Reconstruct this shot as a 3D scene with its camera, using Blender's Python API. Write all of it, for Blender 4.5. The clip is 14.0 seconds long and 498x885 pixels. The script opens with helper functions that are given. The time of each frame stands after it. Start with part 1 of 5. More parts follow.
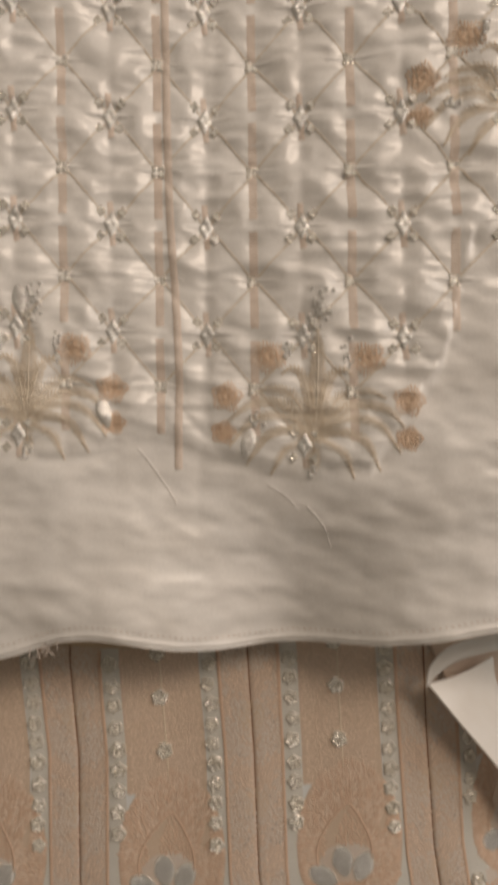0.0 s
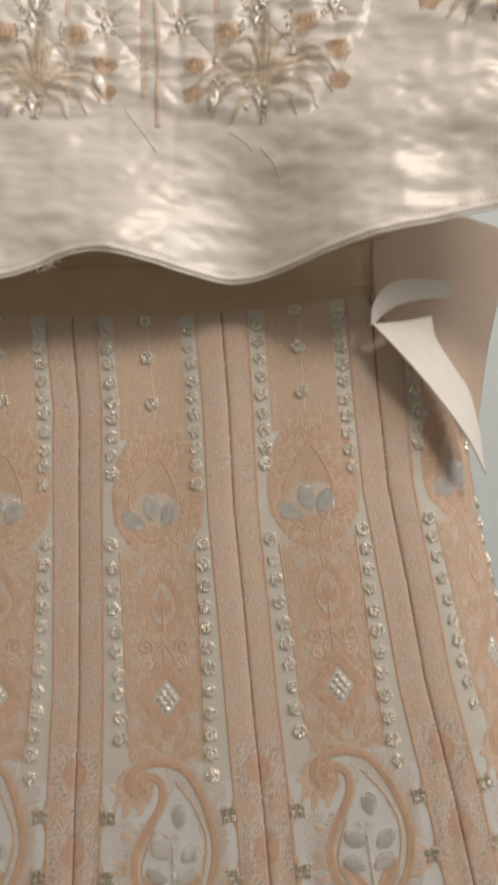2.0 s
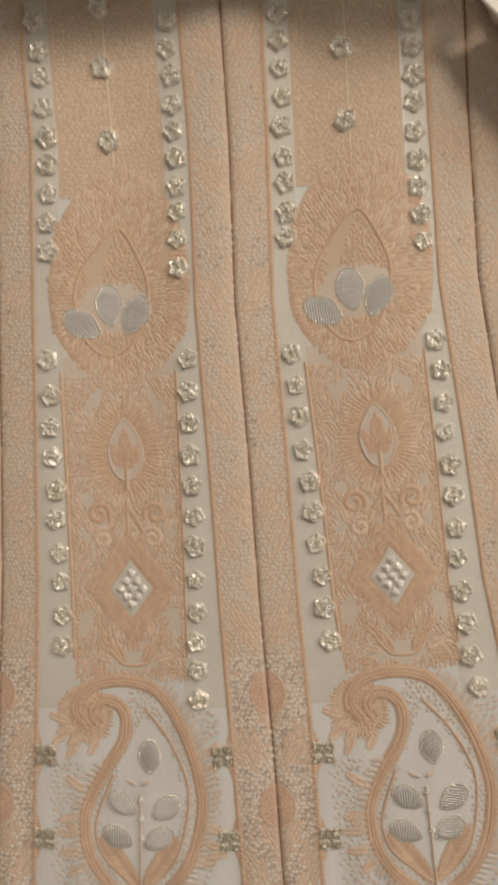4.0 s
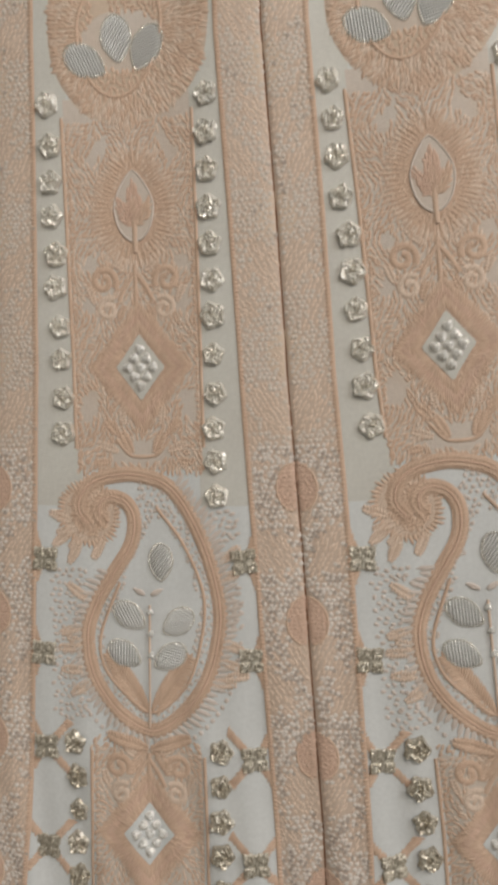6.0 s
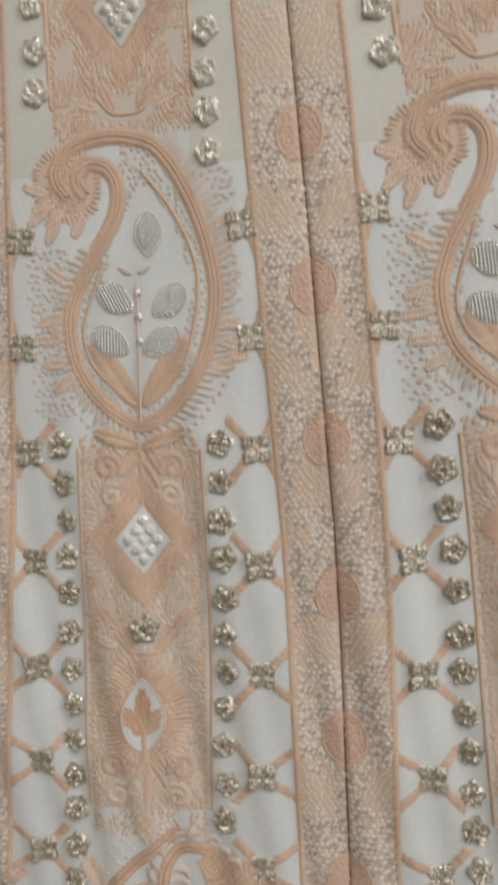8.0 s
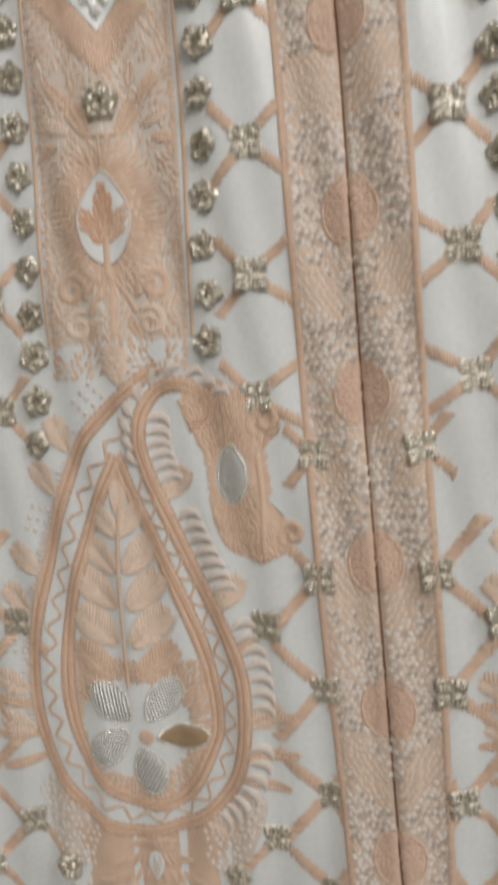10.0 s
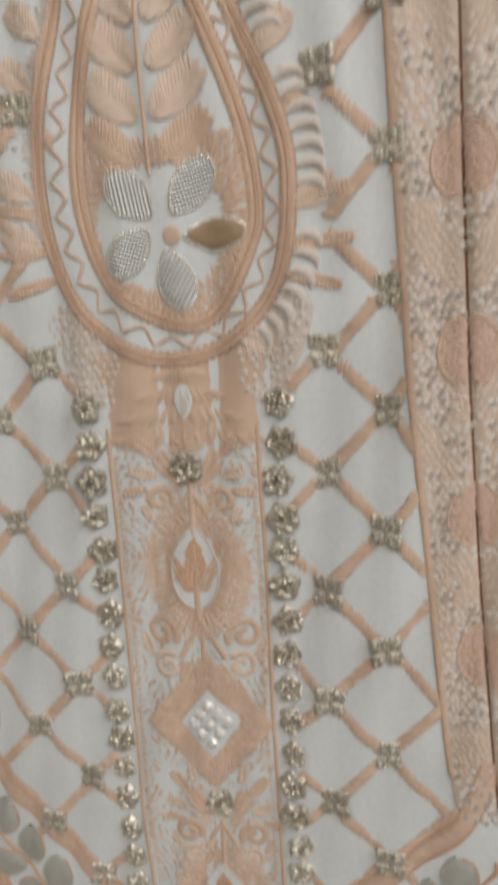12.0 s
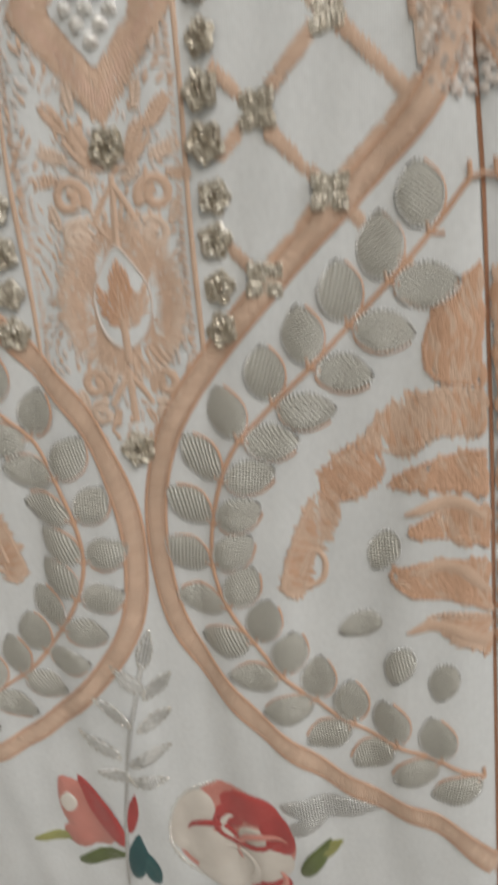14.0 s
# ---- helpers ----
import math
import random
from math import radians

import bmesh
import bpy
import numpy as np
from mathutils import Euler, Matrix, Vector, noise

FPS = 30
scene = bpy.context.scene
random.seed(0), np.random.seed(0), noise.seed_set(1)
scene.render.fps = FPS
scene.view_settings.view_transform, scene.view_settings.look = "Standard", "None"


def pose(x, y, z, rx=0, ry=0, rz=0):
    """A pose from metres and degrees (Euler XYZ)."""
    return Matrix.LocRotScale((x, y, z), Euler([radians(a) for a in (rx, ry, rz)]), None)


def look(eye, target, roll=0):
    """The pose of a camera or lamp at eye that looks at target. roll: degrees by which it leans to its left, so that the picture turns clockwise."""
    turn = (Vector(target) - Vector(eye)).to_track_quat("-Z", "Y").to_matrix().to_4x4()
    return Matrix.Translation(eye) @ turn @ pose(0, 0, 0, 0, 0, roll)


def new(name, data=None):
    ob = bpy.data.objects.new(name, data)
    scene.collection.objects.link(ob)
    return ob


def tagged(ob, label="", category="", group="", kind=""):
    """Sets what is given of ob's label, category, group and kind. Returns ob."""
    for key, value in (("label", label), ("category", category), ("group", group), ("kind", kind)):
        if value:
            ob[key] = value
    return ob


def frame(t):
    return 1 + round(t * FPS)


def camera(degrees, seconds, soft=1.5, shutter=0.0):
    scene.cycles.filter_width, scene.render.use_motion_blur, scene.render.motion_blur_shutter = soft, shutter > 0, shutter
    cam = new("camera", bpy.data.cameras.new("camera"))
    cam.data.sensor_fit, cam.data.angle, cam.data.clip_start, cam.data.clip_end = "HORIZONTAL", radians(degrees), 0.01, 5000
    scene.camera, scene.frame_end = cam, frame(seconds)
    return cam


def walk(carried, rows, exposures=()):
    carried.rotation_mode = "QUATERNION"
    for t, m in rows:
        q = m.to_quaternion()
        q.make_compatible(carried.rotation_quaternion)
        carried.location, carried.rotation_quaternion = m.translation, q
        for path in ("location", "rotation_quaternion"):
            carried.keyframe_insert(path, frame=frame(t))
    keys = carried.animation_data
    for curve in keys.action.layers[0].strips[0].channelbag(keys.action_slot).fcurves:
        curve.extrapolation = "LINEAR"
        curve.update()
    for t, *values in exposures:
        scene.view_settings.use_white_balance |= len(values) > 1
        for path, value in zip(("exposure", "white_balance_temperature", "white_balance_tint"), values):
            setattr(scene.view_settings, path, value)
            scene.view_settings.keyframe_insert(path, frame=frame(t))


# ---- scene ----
cam = camera(42.0, 14.0, soft=4.0, shutter=0.5)
PATH = [
    (0, (0.0131, -0.2725, 1.0297), (0.0223, 0.2273, 1.0293), 2.15),
    (0.5, (0.0216, -0.2781, 0.9867), (0.0188, 0.2217, 0.9926), 2.29),
    (1, (0.0287, -0.2888, 0.9393), (0.0185, 0.2081, 0.9866), 1.77),
    (1.5, (0.0463, -0.3082, 0.8854), (0.0275, 0.1867, 0.9472), 2.02),
    (2, (0.0425, -0.3135, 0.8508), (0.0317, 0.1836, 0.8984), 1.31),
    (2.5, (0.0361, -0.2633, 0.8351), (0.0348, 0.2357, 0.8611), 1.30),
    (3, (0.0413, -0.2187, 0.8286), (0.0263, 0.2811, 0.8295), 1.90),
    (3.2, (0.0405, -0.2128, 0.8279), (0.0259, 0.2871, 0.8212), 2.18),
    (5.3, (0.0562, -0.1847, 0.7688), (-0.0025, 0.3051, 0.7605), 2.33),
    (5.5, (0.0568, -0.1803, 0.7655), (-0.0069, 0.3076, 0.7474), 2.38),
    (6, (0.0545, -0.1709, 0.7469), (-0.0140, 0.3182, 0.7289), 2.43),
    (6.5, (0.0578, -0.1684, 0.7341), (-0.0234, 0.3199, 0.7078), 2.19),
    (7, (0.0588, -0.1624, 0.7145), (-0.0243, 0.3269, 0.6825), 2.00),
    (7.2, (0.0573, -0.1606, 0.7055), (-0.0199, 0.3293, 0.6645), 2.17),
    (9.3, (0.0647, -0.1410, 0.5961), (-0.0275, 0.3483, 0.5580), -0.02),
    (9.5, (0.0639, -0.1378, 0.5822), (-0.0271, 0.3516, 0.5384), -0.20),
    (10, (0.0666, -0.1330, 0.5541), (-0.0353, 0.3530, 0.4964), -0.72),
    (10.5, (0.0652, -0.1306, 0.5217), (-0.0410, 0.3530, 0.4523), -0.34),
    (11, (0.0631, -0.1266, 0.4976), (-0.0429, 0.3537, 0.4079), -0.99),
    (11.5, (0.0585, -0.1281, 0.4836), (-0.0417, 0.3540, 0.3968), -0.98),
    (12, (0.0570, -0.1273, 0.4592), (-0.0474, 0.3488, 0.3475), -0.55),
    (12.5, (0.0587, -0.1230, 0.4298), (-0.0510, 0.3489, 0.3061), -0.89),
    (13, (0.0627, -0.1212, 0.3943), (-0.0455, 0.3483, 0.2607), -0.74),
    (13.5, (0.0668, -0.1201, 0.3652), (-0.0352, 0.3416, 0.2026), -0.53),
    (14, (0.0701, -0.1200, 0.3299), (-0.0184, 0.3424, 0.1614), -0.12),
]
EXPOSURES = [(0, -1.46, 8150, 18), (0.5, -1.31, 7650, 17), (1.5, -1.16, 7550, 15), (2, -1.05, 7750, 16), (3.2, -0.9, 8550, 17), (5.3, -0.87, 7200, 12), (7.2, -0.8, 6900, 11), (9.3, -0.57, 6750, 11), (12, -0.47, 6750, 11), (14, -0.35, 6750, 11)]
walk(cam, [(t, look(eye, target, roll)) for t, eye, target, roll in PATH], EXPOSURES)

# ---- light ----
world = bpy.data.worlds.new("room_air")
scene.world = world
world.use_nodes = True
world.node_tree.nodes["Background"].inputs[0].default_value = (0.9, 0.92, 1.0, 1)
world.node_tree.nodes["Background"].inputs[1].default_value = 0.12


def area_lamp(name, eye, target, size, watts, colour):
    data = bpy.data.lights.new(name, "AREA")
    data.shape, data.size, data.energy, data.color = "DISK", size, watts, colour
    ob = new(name, data)
    ob.matrix_world = look(eye, target)
    return ob


area_lamp("ceiling_lamp_light", (0.55, -1.40, 1.95), (0.0, 0.0, 0.75), 0.5, 23.5, (1.0, 0.95, 0.89))
# Cool fill added at the right for relief and a brighter tunic; no visible source.
area_lamp("side_fill_light", (0.95, -0.62, 1.5), (0.05, 0.0, 1.1), 0.55, 11, (0.90, 0.95, 1.0))


# ---- materials ----
def material(name):
    m = bpy.data.materials.new(name)
    m.use_nodes = True
    nt = m.node_tree
    return m, nt, nt.nodes["Principled BSDF"]


def node(nt, kind, **values):
    n = nt.nodes.new(kind)
    for key, v in values.items():
        n.inputs[key.replace("_", " ")].default_value = v
    return n


def ramp(nt, fac, stops):
    n = nt.nodes.new("ShaderNodeValToRGB")
    els = n.color_ramp.elements
    while len(els) < len(stops):
        els.new(0.5)
    for e, (p, c) in zip(els, stops):
        e.position, e.color = p, (*c, 1)
    nt.links.new(fac, n.inputs[0])
    return n.outputs[0]


def mix(nt, fac, a, b, how="MIX"):
    n = nt.nodes.new("ShaderNodeMix")
    n.data_type, n.blend_type = "RGBA", how
    for sock, v in ((n.inputs[0], fac), (n.inputs[6], a), (n.inputs[7], b)):
        if isinstance(v, (int, float)):
            sock.default_value = v
        elif isinstance(v, tuple):
            sock.default_value = (*v, 1)
        else:
            nt.links.new(v, sock)
    return n.outputs[2]


def bump(nt, bsdf, height, strength, distance):
    n = node(nt, "ShaderNodeBump", Strength=strength, Distance=distance)
    nt.links.new(height, n.inputs["Height"])
    nt.links.new(n.outputs[0], bsdf.inputs["Normal"])
    return n


def coords(nt, scale=(1, 1, 1), uv=True):
    tc = nt.nodes.new("ShaderNodeTexCoord")
    mp = nt.nodes.new("ShaderNodeMapping")
    mp.inputs["Scale"].default_value = scale
    nt.links.new(tc.outputs["UV" if uv else "Object"], mp.inputs[0])
    return mp.outputs[0]


def cloth(name, colour, warm, rough, sheen=0.2, weave=1.0, soft_spec=0.3):
    """A woven cloth. The UV is in millimetres: fine warp and weft, and slow stains."""
    m, nt, b = material(name)
    uv = coords(nt)
    big = node(nt, "ShaderNodeTexNoise", Scale=0.05, Detail=4.0)
    fine = node(nt, "ShaderNodeTexNoise", Scale=0.9, Detail=3.0)
    for n in (big, fine):
        nt.links.new(uv, n.inputs["Vector"])
    c = mix(nt, ramp(nt, big.outputs[0], [(0.35, (0, 0, 0)), (0.7, (1, 1, 1))]), colour, warm)
    c = mix(nt, 0.12, c, ramp(nt, fine.outputs[0], [(0.3, (0.35, 0.35, 0.35)), (0.7, (1, 1, 1))]), "MULTIPLY")
    nt.links.new(c, b.inputs["Base Color"])
    w1 = nt.nodes.new("ShaderNodeTexWave")
    w2 = nt.nodes.new("ShaderNodeTexWave")
    w2.bands_direction = "Y"
    for w in (w1, w2):
        w.inputs["Scale"].default_value = 0.75
        w.inputs["Distortion"].default_value = 0.6
        nt.links.new(uv, w.inputs["Vector"])
    h = mix(nt, 0.5, w1.outputs[0], w2.outputs[0])
    h = mix(nt, 0.5, h, fine.outputs[0])
    bump(nt, b, h, 0.25 * weave, 0.0003)
    b.inputs["Roughness"].default_value = rough
    b.inputs["Specular IOR Level"].default_value = soft_spec
    b.inputs["Sheen Weight"].default_value = sheen
    return m


def thread(name, colour, dark, rough=0.55, stitch=0.85, spec=0.3):
    """Silk floss in satin stitch. Threads cross the U direction; each island has a slightly different dye."""
    m, nt, b = material(name)
    uv = coords(nt)
    wave = nt.nodes.new("ShaderNodeTexWave")
    wave.inputs["Scale"].default_value = stitch
    wave.inputs["Distortion"].default_value = 4.0
    wave.inputs["Detail"].default_value = 2.0
    wave.inputs["Detail Scale"].default_value = 0.6
    big = node(nt, "ShaderNodeTexNoise", Scale=0.12, Detail=4.0)
    for n in (wave, big):
        nt.links.new(uv, n.inputs["Vector"])
    geo = nt.nodes.new("ShaderNodeNewGeometry")
    c = mix(nt, geo.outputs["Random Per Island"], colour, tuple(0.55 * p + 0.45 * q for p, q in zip(colour, dark)))
    c = mix(nt, ramp(nt, wave.outputs[0], [(0.05, (0.6, 0.6, 0.6)), (0.5, (0, 0, 0))]), c, dark)
    c = mix(nt, 0.35, c, ramp(nt, big.outputs[0], [(0.3, (0.62, 0.6, 0.58)), (0.65, (1, 1, 1))]), "MULTIPLY")
    nt.links.new(c, b.inputs["Base Color"])
    bump(nt, b, wave.outputs[0], 0.3, 0.0004)
    b.inputs["Roughness"].default_value = rough
    b.inputs["Specular IOR Level"].default_value = spec
    b.inputs["Sheen Weight"].default_value = 0.25
    return m


def metal(name, colour, dark, rough, metallic=0.42):
    """Metal wire, tarnished from piece to piece; fine light flecks paint sparkle into its colour."""
    m, nt, b = material(name)
    info = nt.nodes.new("ShaderNodeObjectInfo")
    tc = coords(nt, (1, 1, 1), uv=False)
    n = node(nt, "ShaderNodeTexNoise", Scale=2200.0, Detail=3.0)
    nt.links.new(tc, n.inputs["Vector"])
    c = mix(nt, ramp(nt, n.outputs[0], [(0.38, (0, 0, 0)), (0.62, (1, 1, 1))]), dark, colour)
    c = mix(nt, mix(nt, 0.5, (0, 0, 0), info.outputs["Random"]), c, dark)
    nt.links.new(c, b.inputs["Base Color"])
    bump(nt, b, n.outputs[0], 0.7, 0.0005)
    b.inputs["Metallic"].default_value = metallic
    b.inputs["Roughness"].default_value = rough
    return m


def gota(name, colour, dark, metallic):
    """Woven metal ribbon: fine diagonal ribs over a grey ground."""
    m, nt, b = material(name)
    info = nt.nodes.new("ShaderNodeObjectInfo")
    uv = coords(nt)
    w1 = nt.nodes.new("ShaderNodeTexWave")
    w2 = nt.nodes.new("ShaderNodeTexWave")
    w2.bands_direction = "Y"
    for w, s in ((w1, 0.40), (w2, 0.5)):
        w.inputs["Scale"].default_value = s
        w.inputs["Distortion"].default_value = 0.5
        nt.links.new(uv, w.inputs["Vector"])
    h = mix(nt, 0.35, w1.outputs[0], w2.outputs[0])
    c = mix(nt, ramp(nt, h, [(0.25, (0, 0, 0)), (0.65, (1, 1, 1))]), dark, colour)
    c = mix(nt, mix(nt, 0.35, (0, 0, 0), info.outputs["Random"]), c, dark)
    nt.links.new(c, b.inputs["Base Color"])
    bump(nt, b, h, 0.8, 0.0005)
    b.inputs["Metallic"].default_value = metallic
    b.inputs["Roughness"].default_value = 0.32
    return m


def plaster(name, colour, rough=0.7):
    m, nt, b = material(name)
    tc = coords(nt, (1, 1, 1), uv=False)
    n = node(nt, "ShaderNodeTexNoise", Scale=6.0, Detail=6.0)
    f = node(nt, "ShaderNodeTexNoise", Scale=180.0, Detail=2.0)
    for q in (n, f):
        nt.links.new(tc, q.inputs["Vector"])
    nt.links.new(mix(nt, n.outputs[0], colour, tuple(0.88 * v for v in colour)), b.inputs["Base Color"])
    bump(nt, b, f.outputs[0], 0.2, 0.001)
    b.inputs["Roughness"].default_value = rough
    return m


CHIFFON = cloth("white_chiffon", (0.80, 0.82, 0.83), (0.73, 0.75, 0.76), 0.30, 0.15, 0.6, 0.6)
STRIP = cloth("grey_net", (0.72, 0.71, 0.67), (0.68, 0.66, 0.62), 0.36)
PEACHNET = cloth("peach_net", (0.72, 0.57, 0.46), (0.69, 0.54, 0.42), 0.55)
PALENET = cloth("pale_peach_net", (0.72, 0.64, 0.58), (0.70, 0.59, 0.51), 0.55)
SATIN = cloth("ivory_satin", (0.95, 0.93, 0.91), (0.91, 0.88, 0.85), 0.34, 0.1, 0.3, 0.9)
LINING = cloth("beige_lining", (0.68, 0.53, 0.38), (0.62, 0.47, 0.33), 0.5)
BLUSH = cloth("blush_net", (0.70, 0.56, 0.47), (0.66, 0.51, 0.41), 0.6)
PEACH = thread("peach_silk", (0.79, 0.59, 0.46), (0.65, 0.43, 0.31))
ORANGE = thread("apricot_silk", (0.74, 0.47, 0.33), (0.62, 0.36, 0.23))
DISC = thread("faded_apricot_silk", (0.78, 0.56, 0.45), (0.68, 0.45, 0.34))
PLAIT = thread("dark_apricot_silk", (0.68, 0.42, 0.28), (0.56, 0.31, 0.19))
BARSILK = thread("rose_beige_silk", (0.88, 0.77, 0.69), (0.80, 0.66, 0.57))
PALE = thread("pale_blush_silk", (0.78, 0.70, 0.65), (0.68, 0.58, 0.52))
RUST = thread("rust_thread", (0.46, 0.23, 0.13), (0.30, 0.13, 0.07))
GOLD = thread("old_gold_silk", (0.86, 0.75, 0.62), (0.72, 0.59, 0.45), 0.34)
FLAX = thread("flaxen_silk", (0.90, 0.82, 0.72), (0.77, 0.66, 0.53), 0.3)
BLOOM = thread("washed_peach_silk", (0.88, 0.68, 0.52), (0.76, 0.52, 0.37))
FERN = thread("pale_apricot_silk", (0.84, 0.68, 0.57), (0.74, 0.55, 0.43))
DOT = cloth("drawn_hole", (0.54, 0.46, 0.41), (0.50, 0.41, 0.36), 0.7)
SEED = cloth("blush_floss", (0.80, 0.73, 0.68), (0.74, 0.65, 0.59), 0.5)
SILVER = metal("silver_wire", (0.98, 0.97, 0.94), (0.76, 0.72, 0.64), 0.18, 0.5)
TARNISHED = metal("tarnished_wire", (0.86, 0.82, 0.74), (0.40, 0.35, 0.27), 0.28, 0.6)
GOTA = gota("silver_gota", (0.93, 0.93, 0.92), (0.44, 0.44, 0.42), 0.35)
DULL_GOTA = gota("dull_gota", (0.64, 0.63, 0.58), (0.50, 0.49, 0.44), 0.2)
TAN = cloth("tan_patch", (0.42, 0.30, 0.18), (0.36, 0.25, 0.15), 0.4)
WALLPAINT = plaster("pale_blue_paint", (0.66, 0.76, 0.80))
WHITEPAINT = plaster("white_paint", (0.78, 0.77, 0.74))
BOARDS = plaster("grey_floor", (0.35, 0.33, 0.30), 0.5)
ROSE_RED = thread("rose_red_silk", (0.62, 0.10, 0.09), (0.35, 0.05, 0.05))
ROSE_PINK = thread("rose_pink_silk", (0.74, 0.36, 0.30), (0.55, 0.16, 0.13))
ROSE_CREAM = thread("rose_cream_silk", (0.82, 0.78, 0.72), (0.62, 0.52, 0.45))
LEAF_GREEN = thread("leaf_green_silk", (0.16, 0.20, 0.07), (0.07, 0.09, 0.03))
LEAF_TEAL = thread("teal_silk", (0.04, 0.14, 0.14), (0.02, 0.06, 0.07))
LEAF_LIME = thread("lime_silk", (0.42, 0.42, 0.16), (0.25, 0.26, 0.08))

# ---- the skirt's shape: a fan of panels, flat in front, rounded at both flanks ----
AX, AZ, T0, DT = -0.05222, 1.68612, 0.05284, 0.09096
SWAY_R = (0.766, 0.84, 0.9276, 1.0544, 1.0777, 1.265, 1.3254, 1.424)
SWAY = (-0.0028, -0.0022, 0.0028, 0.005, 0.0047, -0.0003, -0.0018, -0.0008)
DRIFT_R = (0.75, 0.79, 0.84, 0.89, 0.93, 0.98, 1.06, 1.15, 1.25, 1.34)
DRIFT = (-0.0009, 0.0016, 0.0015, 0.0005, -0.0006, -0.0007, -0.0009, -0.0006, 0.0007, 0.0014)
SPLAY = (0.0065, 0.0016, -0.0013, -0.0022, -0.0033, -0.0016, -0.0005, -0.0002, 0.0007, 0.001)
K_RIGHT, K_LEFT, BEND = 1.5, -2.5, 0.061


def half(r):
    """Half a panel's width, in mm, at the radius r in mm."""
    return DT * r / 2 * flare(r / 1000)


def flare(r):
    """The gores widen faster towards the hem."""
    return np.interp(r, (1.25, 1.338, 1.366, 1.418, 1.465, 1.6), (1.0, 1.055, 1.085, 1.11, 1.13, 1.18))


def on_skirt(k, a, r, h=0.0):
    """Places on the skirt: panel k, a mm across from its middle line, r mm down the fan, h mm proud of the cloth."""
    a, r, h = np.broadcast_arrays(np.asarray(a, float), np.asarray(r, float), np.asarray(h, float))
    return _skirt(k + a / (DT * r * flare(r / 1000)), r / 1000, h / 1000)


def _bare(kc, r):
    ratio = np.pi * BEND / DT
    over, under = np.maximum(kc - K_RIGHT, 0), np.maximum(K_LEFT - kc, 0)
    f1, f2 = np.minimum(over / ratio, 1) * np.pi, np.minimum(under / ratio, 1) * np.pi
    back = np.maximum(over - ratio, 0) - np.maximum(under - ratio, 0)
    spread = flare(r)
    th = T0 + np.interp(r, SWAY_R, SWAY) / r + spread * (np.clip(kc, K_LEFT, K_RIGHT) * DT + BEND * (np.sin(f1) - np.sin(f2)) - back * DT)
    th = th + (np.interp(r, DRIFT_R, DRIFT) + np.clip(kc, -1.5, 1.6) * np.interp(r, DRIFT_R, SPLAY)) / r
    th = th + 0.08 * np.clip(0.88 - r, 0, 0.16) * np.sin(f1)
    y = BEND * r * (2 - np.cos(f1) - np.cos(f2))
    y = y + 0.0007 * np.sin(9.0 * kc + 5 * r) * np.sin(6 * r) + 0.0005 * np.sin(3.1 * kc + 40 * r)
    low = np.clip((r - 0.95) / 0.15, 0, 1)
    across = kc * DT * r
    y = y + low * (0.0005 * np.sin(560 * across + 9 * np.sin(14 * r)) + 0.0012 * np.sin(190 * across + 7 * np.sin(9 * r + 1.0)) * np.sin(17 * r + 2.0))
    gap = np.abs(kc - np.floor(kc) - 0.5) * DT * r * spread
    y = y + 0.0008 * np.exp(-((gap / 0.0006) ** 2)) + 0.0003 * np.exp(-((gap / 0.003) ** 2))
    return np.stack([AX + r * np.sin(th), y, AZ - r * np.cos(th)], -1)


def _skirt(kc, r, h):
    p = _bare(kc, r)
    e = 2e-4
    n = np.cross(_bare(kc + e / (DT * r), r) - _bare(kc - e / (DT * r), r), _bare(kc, r + e) - _bare(kc, r - e))
    n = -n / np.linalg.norm(n, axis=-1, keepdims=True)
    n = np.where(np.isfinite(n), n, 0.0)
    return p + n * h[..., None]


RELIEF = 0.5


